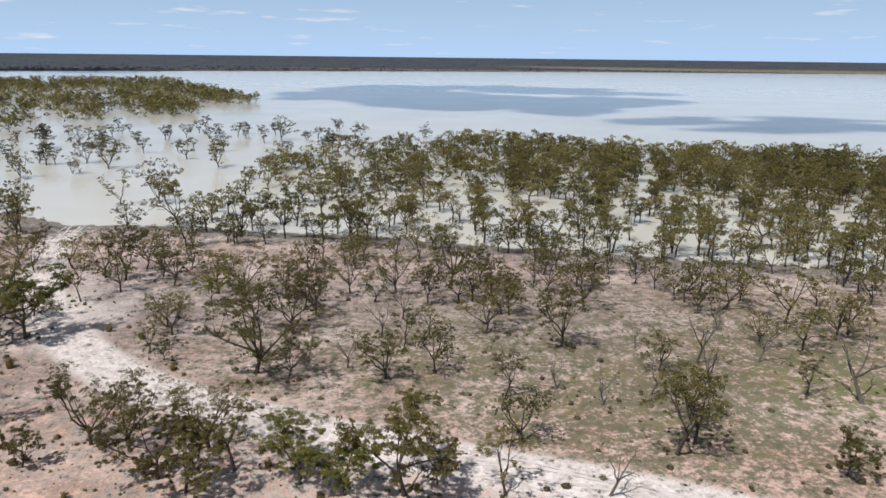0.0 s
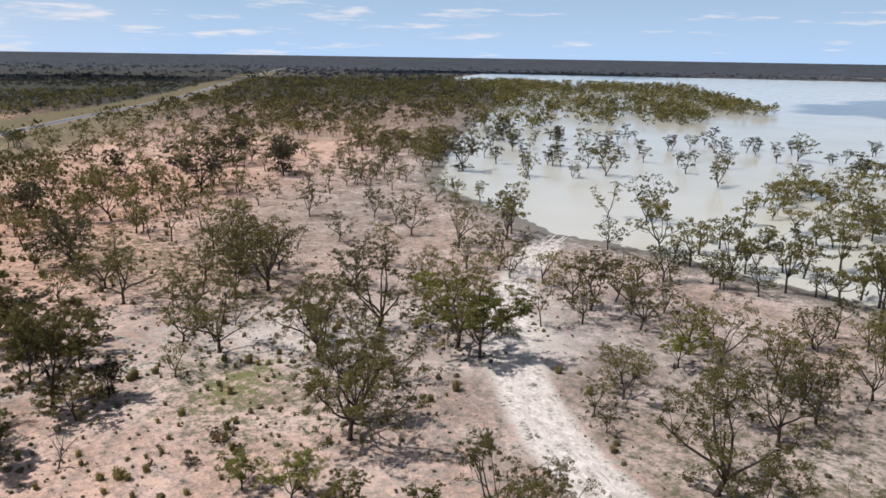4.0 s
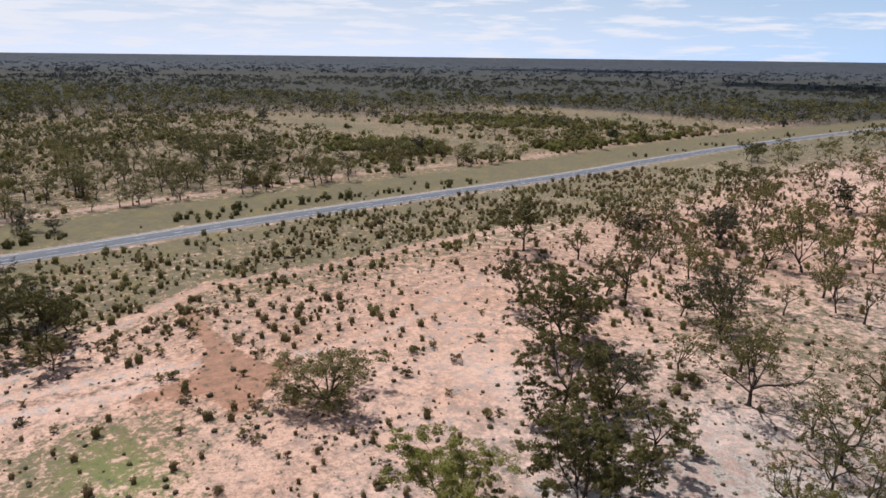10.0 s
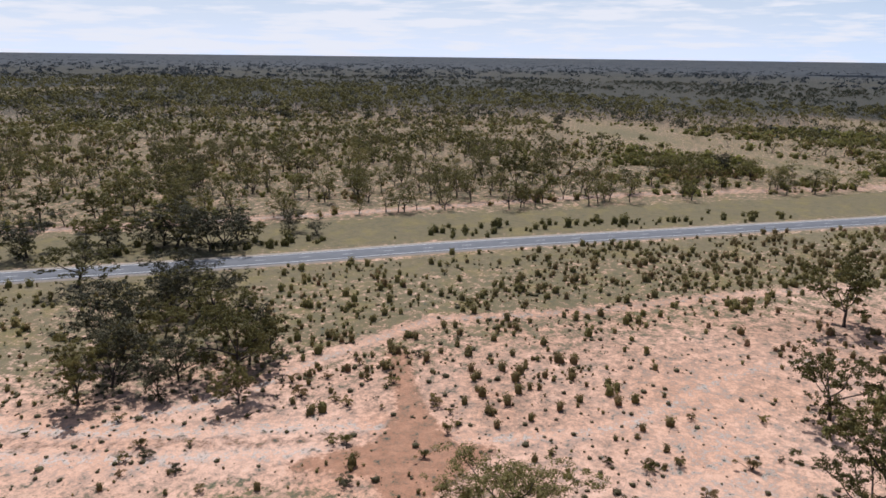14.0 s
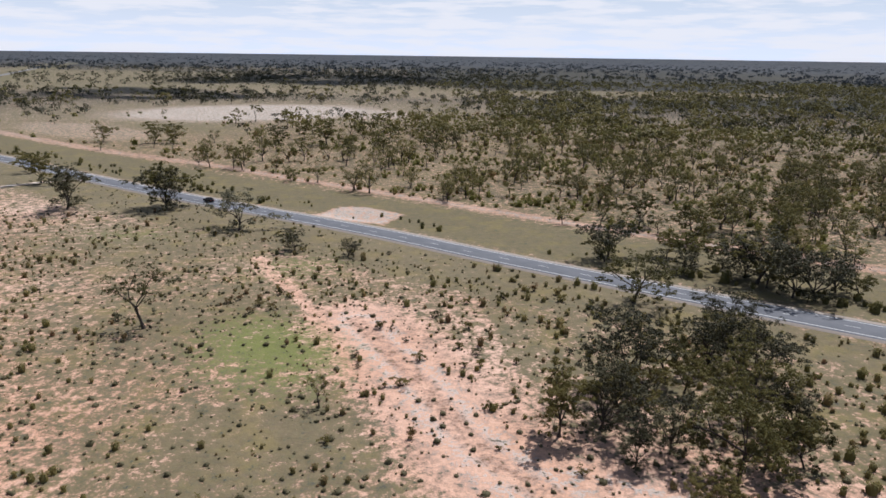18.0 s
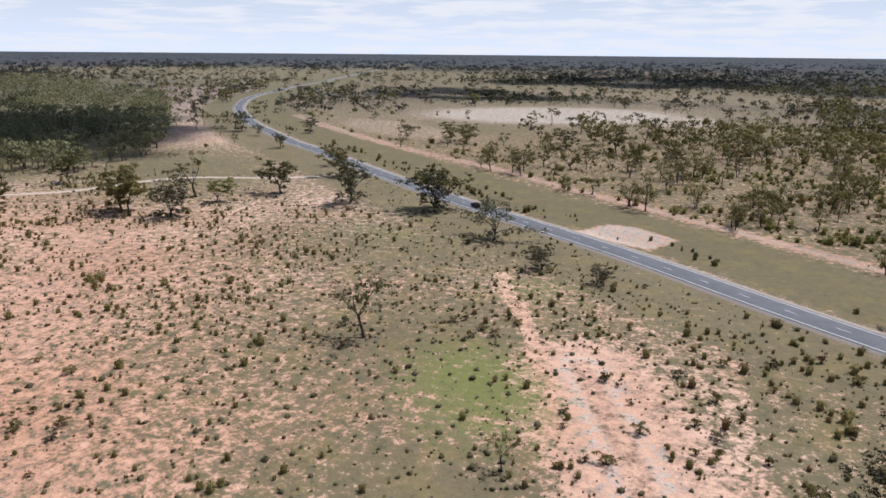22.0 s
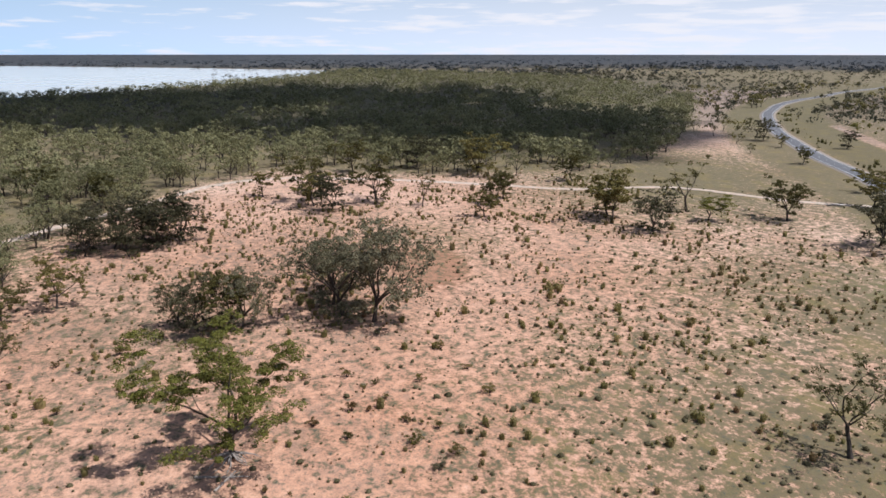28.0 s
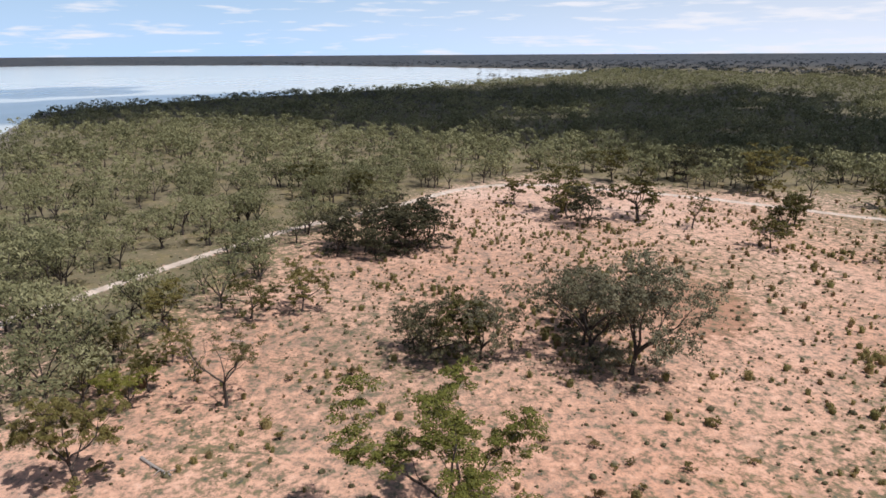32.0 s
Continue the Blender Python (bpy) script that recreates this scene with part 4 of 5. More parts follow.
# south-west, towards the road: x, y, height, kind
GROVES.append([
    (-154.5, -46.3, 9.9, "B"), (-105.0, -54.7, 5.2, "P"), (-175.6, -37.4, 9.2, "D"), (-171.6, -29.3, 8.6, "B"), (-171.2, -41.4, 12.9, "B"), (-166.1, -30.0, 9.4, "B"),
    (-160.6, -27.7, 14.7, "B"), (-155.3, -36.0, 9.4, "D"), (-154.6, -20.6, 7.7, "B"), (-148.3, -32.4, 7.5, "D"), (-147.1, -42.9, 12.2, "D"), (-140.4, -41.7, 12.0, "B"),
    (-447.5, 0.7, 9.6, "D"), (-148.6, 31.0, 7.8, "W"), (-120.1, 53.4, 12.1, "G"), (-112.3, 48.0, 5.4, "S"), (-112.0, 54.5, 6.8, "B"), (-107.0, 54.9, 8.3, "B"),
])
# south-east: x, y, height, kind
GROVES.append([
    (101.0, -405.8, 9.5, "D"), (-12.3, -389.3, 9.1, "B"), (-8.7, -403.6, 10.0, "B"), (-1.1, -391.6, 12.1, "B"), (29.7, -398.3, 10.1, "B"), (125.4, -382.0, 7.1, "B"),
    (150.5, -401.9, 12.5, "D"), (83.1, -333.0, 8.3, "B"), (25.9, -286.8, 8.6, "B"), (12.6, -260.0, 12.1, "B"), (-49.0, -204.9, 13.4, "D"), (-48.0, -209.9, 14.4, "B"),
    (-15.0, -209.4, 14.4, "D"), (17.4, -215.5, 12.8, "B"), (44.8, -199.5, 16.5, "P"), (110.6, -206.9, 11.4, "B"), (32.4, -195.0, 8.0, "G"), (32.9, -168.4, 11.6, "D"),
    (49.4, -168.0, 13.0, "B"), (55.6, -171.9, 15.1, "B"), (144.5, -181.0, 16.5, "B"), (156.3, -189.1, 11.9, "D"), (180.1, -170.5, 15.0, "D"), (76.8, -135.7, 8.2, "B"),
])
# south-east: x, y, height, kind
GROVES.append([
    (90.4, -151.9, 11.1, "B"), (98.2, -160.0, 10.0, "B"), (184.4, -138.6, 13.6, "B"), (103.1, -127.2, 11.6, "P"), (117.4, -116.1, 14.7, "B"), (-69.3, -92.2, 13.6, "P"),
    (113.7, -96.4, 12.5, "D"), (124.7, -94.3, 11.6, "B"), (135.5, -97.6, 15.0, "B"), (150.8, -84.1, 9.9, "B"), (12.1, -60.5, 20.0, "Q"),
    (19.0, -56.5, 16.0, "Q"), (26.0, -57.5, 14.0, "Q"), (32.7, -59.8, 11.2, "D"), (-22.5, -20.3, 16.5, "G"),
    (23.7, -33.0, 12.2, "B"), (24.0, -36.5, 11.5, "Q"), (26.4, -28.1, 10.8, "D"), (31.6, -25.8, 8.2, "D"), (91.6, -26.2, 8.8, "D"), (95.0, -34.0, 11.0, "D"),
])
# south-east: x, y, height, kind
GROVES.append([
    (98.1, -16.1, 8.9, "D"), (99.3, -30.7, 12.4, "D"), (100.0, -24.0, 13.5, "D"), (100.8, -43.1, 13.2, "D"), (104.0, -36.0, 13.5, "D"), (104.9, -16.7, 10.6, "D"),
    (163.1, -28.6, 12.3, "B"), (16.0, 7.4, 13.7, "P"), (26.7, 13.4, 8.4, "S"), (55.1, 5.1, 8.9, "B"), (56.9, -5.6, 11.0, "B"), (181.2, -13.2, 13.2, "B"),
    (-2.3, 24.5, 12.9, "B"), (19.0, 22.0, 6.9, "G"), (24.6, 20.4, 7.2, "B"), (25.1, 28.1, 6.1, "B"), (35.6, 18.2, 6.6, "B"), (38.6, 27.1, 7.7, "B"),
    (52.0, 21.2, 10.4, "B"),
])
# over the road: x, y, height, kind
GROVES.append([
    (-180.4, -128.7, 7.0, "B"), (-190.7, -118.8, 4.9, "D"), (-196.9, -114.8, 6.2, "D"), (-206.6, -112.2, 4.8, "D"), (-211.2, -111.0, 8.6, "D"), (-212.3, -103.0, 10.4, "B"), (-214.0, -95.4, 11.4, "D"), (-218.4, -93.2, 10.3, "D"),
    (-227.2, -97.9, 9.4, "D"), (-229.1, -92.3, 6.4, "B"), (-243.7, -92.4, 7.0, "D"), (-245.0, -82.1, 4.5, "D"), (-232.0, -160.7, 12.3, "B"), (-205.7, -164.7, 10.6, "B"), (-251.7, -155.7, 10.7, "B"),
])

for n, (x, y, h, kind) in enumerate(t for grove in GROVES for t in grove):
    tree(x, y, h, kind, n)
GROWN = np.array([(x, y) for grove in GROVES for x, y, *_ in grove])


# ---- woods, scrub and ground cover ----
def patched(x, y, size):
    """Slow unevenness over the plain, about 0."""
    return np.array([noise.noise((a / size, b / size, 3.3)) for a, b in zip(x, y)])


def clear_of_road(x, y, gap=9.0):
    return np.abs(off_way(x, y, ROAD_WAY)) > gap


def apart(x, y, places, gap):
    ok = np.ones(len(x), bool)
    for px, py in places:
        ok &= (x - px) ** 2 + (y - py) ** 2 > gap * gap
    return ok


def random_points(rng, box, per_hectare):
    x0, y0, x1, y1 = box
    n = int((x1 - x0) * (y1 - y0) / 1e4 * per_hectare)
    return rng.uniform(x0, x1, n), rng.uniform(y0, y1, n)


def cushion(rng, wide):
    """The lumpy heart of a low bush: two rings and a top."""
    a = np.arange(6) * math.pi / 3 + rng.uniform(0, 1)
    ring = np.column_stack([np.cos(a), np.sin(a), np.zeros(6)])
    low = ring * wide * rng.uniform(0.7, 1.15, (6, 1))
    mid = ring * wide * rng.uniform(0.65, 1.3, (6, 1)) + np.column_stack([np.zeros((6, 2)), rng.uniform(0.2, 0.45, 6)])
    top = ring * wide * rng.uniform(0.2, 0.6, (6, 1)) + np.column_stack([np.zeros((6, 2)), rng.uniform(0.4, 0.7, 6)])
    quads = [(k * 6 + j, k * 6 + (j + 1) % 6, (k + 1) * 6 + (j + 1) % 6, (k + 1) * 6 + j) for k in (0, 1) for j in range(6)] + [(12, 13, 14, 15), (12, 15, 16, 17)]
    faces = [t for a, b, c, d in quads for t in ((a, b, c), (a, c, d))]
    return np.concatenate([low, mid, top]), np.array(faces)


def plant_model(rng, kind):
    """Wood and leaves of a plant 1 m high, for many copies in one mesh: kind gives trunk height, limbs, sprays, spray size, clumps."""
    trunk, limbs, count, size, clumps, wide, core = (*kind, 0)[:7]
    wood = []
    tips = []
    for _ in range(clumps):
        a, r = rng.uniform(0, 6.28), math.sqrt(rng.uniform(0, 1)) * wide * (0.55 if core else 1)
        tips.append((math.cos(a) * r, math.sin(a) * r, rng.uniform(0.2, 0.62) if core else rng.uniform(max(trunk + 0.12, 0.25), 0.84)))
    tips = np.array(tips)
    if limbs:
        fork = np.array((rng.normal(0, 0.03), rng.normal(0, 0.03), trunk))
        wood.append(tube([(0, 0, -0.02), fork], [0.030, 0.02], 4))
        for t in tips[:limbs]:
            mid = (fork + t) / 2 + rng.normal(0, 0.03, 3)
            wood.append(tube([fork, mid, t], [0.016, 0.011, 0.005], 3))
    if core:
        wood = [cushion(rng, wide * core)]
    radii = wide * (rng.uniform(0.28, 0.46, len(tips)) if limbs else rng.uniform(0.45, 0.7, len(tips)))
    leaf = sprays(rng, tips, radii, count, size, 0.75)
    leaf[0][:, 2] = np.maximum(leaf[0][:, 2], 0.02)
    if core:
        low = joined([*wood, leaf])
        return None, (low[0] * (1, 1, 0.62 if trunk < 0.03 else 1), low[1])
    return (joined(wood) if wood else None), leaf


def planted(name, label, category, x, y, size, kind, leaf, seed, bark=None, models=6):
    """Many plants as one mesh of leaves, with a second part for the wood."""
    rng = np.random.default_rng(seed)
    made = [plant_model(rng, kind) for _ in range(models)]
    which, turn, z = rng.integers(0, models, len(x)), rng.uniform(0, 6.28, len(x)), height(x, y)
    tone = (0.5 + 1.2 * patched(x, y, 70.0) + 0.5 * (rng.random(len(x)) - 0.5)).clip(0.02, 0.98)
    top = None
    for layer, mat in ((1, leaf), (0, bark)):
        if mat is None:
            continue
        verts, faces, tints, n = [], [], [], 0
        for k in range(models):
            mine = np.where(which == k)[0]
            if not len(mine):
                continue
            v, f = made[k][layer]
            c, s = np.cos(turn[mine])[:, None], np.sin(turn[mine])[:, None]
            w = np.stack([v[:, 0] * c - v[:, 1] * s, v[:, 0] * s + v[:, 1] * c, np.broadcast_to(v[:, 2], (len(mine), len(v)))], 2) * size[mine][:, None, None]
            w += np.stack([x[mine], y[mine], z[mine]], 1)[:, None]
            verts.append(w.reshape(-1, 3))
            faces.append((f[None] + (np.arange(len(mine)) * len(v))[:, None, None] + n).reshape(-1, f.shape[1]))
            tints.append(np.repeat(tone[mine], len(v)))
            n += len(mine) * len(v)
        me = mesh_of(name if layer else "branches", np.concatenate(verts), np.concatenate(faces), mat, tint=np.concatenate(tints))
        if layer:
            top = tagged(new(name, me), label, category, kind="stuff")
        else:
            part("branches", me, top, "dark trunks and branches")
    return top


WOOD_NEAR, WOOD_MID, WOOD_FAR = (0.2, 5, 520, 0.056, 16, 0.42), (0.18, 3, 200, 0.096, 11, 0.46), (0.15, 2, 72, 0.165, 7, 0.58)
WOOD_WATER = (0.3, 5, 380, 0.055, 14, 0.31)
FAR_CLUMP, RIM_CLUMP = (0.1, 0, 30, 0.42, 6, 0.8), (0.1, 0, 18, 0.9, 5, 1.8)
SHRUB_NEAR, SHRUB_LOW, SHRUB_MID, SHRUB_FAR, TUFT = (0.05, 0, 90, 0.17, 12, 0.46, 0.62), (0.03, 0, 26, 0.22, 7, 0.48, 0.68), (0.05, 0, 46, 0.29, 9, 0.75, 0.45), (0.05, 0, 24, 0.38, 7, 0.9, 0.5), (0.02, 0, 14, 0.27, 5, 0.54, 0.72)


def woods():
    rng = np.random.default_rng(21)
    # flooded wood along the shore
    x, y = random_points(rng, (-95, 180, 420, 480), 185)
    ok = inside(x, y, FLOODED_WOOD) & apart(x, y, GROWN, 5) & (rng.random(len(x)) < np.clip(0.55 + x / 320, 0.36, 1))
    x, y = x[ok], y[ok]
    for m, kind, seed in ((y < 290, WOOD_WATER, 1), (y >= 290, WOOD_MID, 12)):
        planted("flooded_wood", "open wood of olive gums standing in shallow milky water", "woodland", x[m], y[m], rng.uniform(8, 13.5, m.sum()), kind, BOX_LEAF, seed, BARK)
    x, y = random_points(rng, (-420, 200, -40, 560), 16)
    ok = inside(x, y, LAKE) & ~inside(x, y, FLOODED_WOOD) & apart(x, y, GROWN, 12) & (y - 0.4 * x > 420)
    x, y = x[ok], y[ok]
    planted("drowned_trees", "scattered gums standing in open lake water", "woodland", x, y, rng.uniform(8, 13, len(x)), WOOD_WATER, DARK_LEAF, 2, BARK)
    x, y = random_points(rng, (-1100, 500, -200, 1650), 80)
    ok = inside(x, y, PENINSULA) | (inside(x, y, LAKE) & (np.abs(off_way(x, y, SHORE)) < 60) & (y > 480) & (x < -250) & (rng.random(len(x)) < 0.6))
    ok &= rng.random(len(x)) < np.clip(0.55 + 1.5 * patched(x, y, 55.0), 0.05, 1)
    x, y = x[ok], y[ok]
    planted("peninsula_wood", "green wood on a low point reaching into the lake", "woodland", x, y, rng.uniform(6.5, 15, len(x)), WOOD_FAR, BOX_LEAF, 3, BARK)
    # wood east of the sandy track
    x, y = random_points(rng, (-10, -1050, 1760, 215), 135)
    far = np.hypot(x + 90, y)
    ok = inside(x, y, EAST_WOOD) & apart(x, y, GROWN, 5) & (np.abs(off_way(x, y, EAST_WAY)) > 4.5) & (off_way(x, y, SHORE) < -4) & (rng.random(len(x)) < np.where(far < 300, 1.0, np.clip(0.85 - far / 1900, 0.3, 1)))
    x, y, far = x[ok], y[ok], far[ok]
    h = rng.uniform(6.5, 12.5, len(x)) * np.where(far > 520, 0.9, 1.1)
    for lo, hi, kind, leaf, seed in ((0, 300, WOOD_NEAR, WOOD_LEAF, 4), (300, 520, WOOD_MID, WOOD_LEAF, 5), (520, 3000, WOOD_FAR, WOOD_LEAF, 6)):
        m = (far >= lo) & (far < hi)
        planted("gum_wood", "open wood of grey-green gums over pale grassy ground", "woodland", x[m], y[m], h[m], kind, leaf, seed, BARK)
    # wood between the shore and the red rise west of the sandy track
    x, y = random_points(rng, (-330, 70, 140, 420), 95)
    wet = inside(x, y, LAKE)
    ok = ~wet & apart(x, y, GROWN, 6.5) & (off_way(x, y, ROAD_WAY) > 45) & (np.abs(off_way(x, y, TRACK_WAY)) > 5) & (np.hypot(x + 30, y) > 95)
    ok &= (inside(x, y, np.array([(-75, 140), (-20, 138), (110, 150), (140, 172), (60, 190), (-20, 208), (-80, 214)])) | ((x < -215) & (y > 90) & (rng.random(len(x)) < 0.45)) | ((x > -50) & (y > 95) & (rng.random(len(x)) < 0.12)) | (rng.random(len(x)) < 0.04))
    x, y = x[ok], y[ok]
    planted("shore_wood", "loose stand of olive gums on grey shore flats", "woodland", x, y, rng.uniform(6.5, 11, len(x)), WOOD_NEAR, BOX_LEAF, 7, BARK)
    x, y = random_points(rng, (-1300, 150, -250, 1500), 62)
    side = off_way(x, y, ROAD_WAY)
    wet = inside(x, y, LAKE)
    ok = (~wet | ((np.abs(off_way(x, y, SHORE)) < 70) & (rng.random(len(x)) < 0.4))) & (side > 30) & (np.hypot(x + 70, y - 20) > 300) & (rng.random(len(x)) < np.clip(0.42 + 1.9 * patched(x, y, 45.0), 0.03, 1))
    x, y = x[ok], y[ok]
    far = np.hypot(x + 70, y - 20)
    for lo, hi, kind, seed in ((0, 520, WOOD_MID, 8), (520, 3000, WOOD_FAR, 9)):
        m = (far >= lo) & (far < hi)
        planted("north_wood", "dense olive wood between road and lake", "woodland", x[m], y[m], rng.uniform(5.5, 12.5, m.sum()), kind, BOX_LEAF, seed, BARK)
    # scattered trees beyond the road and in the southern paddocks
    x, y = random_points(rng, (-1000, -1100, 500, 900), 85)
    side = off_way(x, y, ROAD_WAY)
    far = np.hypot(x + 70, y - 20)
    open_land = spot_any(x, y)
    grove = np.where(x < -250, 0.38, 0.09) + np.clip(1.9 * np.maximum.reduce([spot(x, y, -240, -240, 130, 80, 130), spot(x, y, -110, -420, 120, 70, 130), spot(x, y, -330, -130, 90, 60, 40), spot(x, y, -300, -80, 70, 40, 130), spot(x, y, -420, 20, 70, 40, 130)]), 0, 0.55)
    ok = ((side < -46) | ((x > -20) & (y < -330) & (side > 12))) & (rng.random(len(x)) > open_land) & (rng.random(len(x)) < grove) & apart(x, y, GROWN, 8) & ~inside(x, y, EAST_WOOD)
    x, y, far = x[ok], y[ok], far[ok]
    for lo, hi, kind, seed in ((0, 420, WOOD_NEAR, 10), (420, 3000, WOOD_FAR, 11)):
        m = (far >= lo) & (far < hi)
        planted("outback_trees", "dark scrub trees scattered over red sandy country", "woodland", x[m], y[m], rng.uniform(5.5, 12, m.sum()) * (1 + 0.15 * (y[m] < -300)), kind, BOX_LEAF, seed, BARK)
    # lone gums and tree lines over the southern plain
    x, y = random_points(rng, (-600, -2000, 1500, -420), 9)
    ok = (np.abs(off_way(x, y, ROAD_WAY)) > 18) & ~inside(x, y, EAST_WOOD) & (rng.random(len(x)) < np.clip(0.35 + 2.2 * patched(x, y, 130.0), 0.05, 1)) & (np.hypot(x + 35, y + 610) > 95)
    x, y = x[ok], y[ok]
    planted("paddock_trees", "lone gums and dark tree lines over pale paddocks", "woodland", x, y, rng.uniform(7, 13, len(x)), WOOD_FAR, DARK_LEAF, 13, BARK)


def scrub():
    rng = np.random.default_rng(22)
    patch = patched
    # low shrubs between the sand and the road, and over the red rise
    x, y = random_points(rng, (-420, -330, 190, 330), 3800)
    side = off_way(x, y, ROAD_WAY)
    thick = np.maximum.reduce([1.0 * np.clip(1.25 - np.abs(side - 40) / 50, 0, 1) * (x < -140) * np.where(y < -15, 0.45, 1), 0.6 * spot(x, y, -200, 0, 110, 90), 0.9 * spot(x, y, 50, -80, 90, 60, 30), 0.5 * spot(x, y, -20, -120, 60, 40), 0.45 * spot(x, y, -140, -90, 50, 40), 0.8 * spot(x, y, 70, -150, 80, 45, -30),
                               1.5 * spot(x, y, 36, -70, 40, 26, 20), 0.25 * spot(x, y, -60, -110, 90, 70), 0.7 * spot(x, y, -300, 130, 70, 50, 40), 0.3 * spot(x, y, -110, 90, 40, 40)])
    bare = np.maximum.reduce([spot(x, y, -186, 52, 40, 12, 22), spot(x, y, -160, 8, 14, 9, 60), near_way(x, y, SAND_WAY, 4, 3), near_way(x, y, TRACK_WAY, 4, 3), near_way(x, y, EAST_WAY, 2.5, 2), *[near_way(x, y, p, 1.0, 1.5) for p in PADS], spot(x, y, -200, 190, 80, 40, 130), spot(x, y, -10, -50, 22, 12, 40), spot(x, y, 45, -93, 15, 9, -50)])
    clump = np.clip(0.7 + 1.3 * patch(x, y, 12.0) + np.where(x < -120, 0.6, 1.6) * patch(x, y, 34.0), 0.06, 1.5)
    ok = (side > 7.5) & ~inside(x, y, LAKE) & (~inside(x, y, EAST_WOOD) | (rng.random(len(x)) < 0.5)) & (rng.random(len(x)) < thick * clump * (1 - np.clip(1.5 * bare, 0, 1)))
    x, y = x[ok], y[ok]
    h = rng.gamma(1.9, np.where(x < -150, 0.54, 0.36), len(x)).clip(0.3, 2.6)
    for m, kind, label, seed in ((h >= 0.75, SHRUB_NEAR, "knee-high to head-high olive and rust-brown shrubs on pale red sand", 31), (h < 0.75, SHRUB_LOW, "ankle-high olive and rust-brown shrubs on pale red sand", 38)):
        planted("low_scrub", label, "scrub", x[m], y[m], h[m], kind, SCRUB_LEAF, seed)
    # grey saltbush and forbs as small dots
    x, y = random_points(rng, (-260, -260, 190, 200), 3000)
    side = off_way(x, y, ROAD_WAY)
    thick = np.maximum.reduce([1.0 * spot(x, y, -75, -95, 70, 60), 0.8 * spot(x, y, 40, -40, 90, 60), 0.6 * spot(x, y, -160, 20, 90, 70), 0.8 * spot(x, y, -120, -40, 50, 40), 0.4 * spot(x, y, -60, 100, 100, 50), 0.6 * spot(x, y, -50, -170, 80, 60)])
    ok = (side > 6.5) & ~inside(x, y, LAKE) & (np.abs(off_way(x, y, TRACK_WAY)) > 4) & (rng.random(len(x)) < thick * np.clip(0.7 + 1.0 * patch(x, y, 9.0), 0.1, 1))
    x, y = x[ok], y[ok]
    near = GROWN[np.hypot(GROWN[:, 0] + 70, GROWN[:, 1] - 20) < 150]      # and under the trees
    under = near[rng.integers(0, len(near), len(near) * 9)] + rng.normal(0, 2.4, (len(near) * 9, 2))
    x, y = np.concatenate([x, under[:, 0]]), np.concatenate([y, under[:, 1]])
    planted("saltbush", "small grey-green saltbush dotted over sand", "ground cover", x, y, rng.gamma(2.6, 0.22, len(x)).clip(0.25, 1.6), TUFT, SALT_LEAF, 32)
    # hedge of shrubs along the far verge
    at, _, _ = stations(ROAD_WAY, 1.0, 2500, 4000)
    d = np.gradient(at, axis=0)
    row = (at[:, 0] < -185) & (at[:, 0] > -360)
    keep = rng.random(len(at)) < np.clip(0.16 + 0.3 * row + 1.1 * patch(at[:, 0], at[:, 1], 24.0), 0.0, 0.8)
    off = rng.normal(15, 3.6, len(at)).clip(8, 26)
    x, y = (at[:, 0] + d[:, 1] * off)[keep], (at[:, 1] - d[:, 0] * off)[keep]
    planted("verge_shrubs", "line of dark green shrubs along the grassy road verge", "scrub", x, y, rng.gamma(4, 0.42, len(x)).clip(0.6, 3.2) * (1 + 0.4 * row[keep]), SHRUB_NEAR, BOX_LEAF, 33)
    # scrub beyond the road, thinning out in size of detail with distance
    x, y = random_points(rng, (-760, -760, 420, 760), 1350)
    far = np.hypot(x + 70, y - 20)
    side = off_way(x, y, ROAD_WAY)
    clump = np.clip(0.42 + 2.2 * patch(x, y, 22.0) + 1.9 * patch(x, y, 85.0), 0.04, 1)
    ok = (side < -50) & (far < 640) & (rng.random(len(x)) < clump * (1 - spot_any(x, y)) * np.where((y < -330) & (x > -230), 0.4, np.where(y < -60, 0.6, 1)))
    x, y, far = x[ok], y[ok], far[ok]
    h = rng.gamma(4.0, 0.5, len(x)).clip(0.7, 4.5) * np.where(y < -60, 0.75, 1.1)
    thin = (far < 380) | (rng.random(len(x)) < 0.48)
    x, y, far, h = x[thin], y[thin], far[thin], h[thin] * np.where(far[thin] < 380, 1, 1.25)
    for lo, hi, kind, seed in ((0, 380, SHRUB_MID, 34), (380, 2000, SHRUB_FAR, 35)):
        m = (far >= lo) & (far < hi)
        planted("outback_scrub", "patchy olive and rust scrub on red sand", "scrub", x[m], y[m], h[m], kind, OUTBACK_LEAF, seed)
    # scrub out to the rim of the plain
    n = 26000
    r, a = np.sqrt(rng.uniform(560**2, 1700**2, n)), rng.uniform(0, 2 * math.pi, n)
    x, y = HEART[0] + r * np.cos(a), HEART[1] + r * np.sin(a)
    clump = np.clip(0.6 + 1.5 * patch(x, y, 120.0), 0.06, 1)
    ok = ~inside(x, y, LAKE) & ~inside(x, y, EAST_WOOD) & clear_of_road(x, y, 30) & (rng.random(n) < clump * (1 - spot_any(x, y)))
    x, y = x[ok], y[ok]
    planted("far_scrub", "dark olive mulga scrub stretching away over the plain", "scrub", x, y, rng.uniform(3, 6.5, len(x)), FAR_CLUMP, FAR_LEAF, 36)
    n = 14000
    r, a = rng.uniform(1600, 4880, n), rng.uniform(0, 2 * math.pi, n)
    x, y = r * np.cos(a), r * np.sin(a)
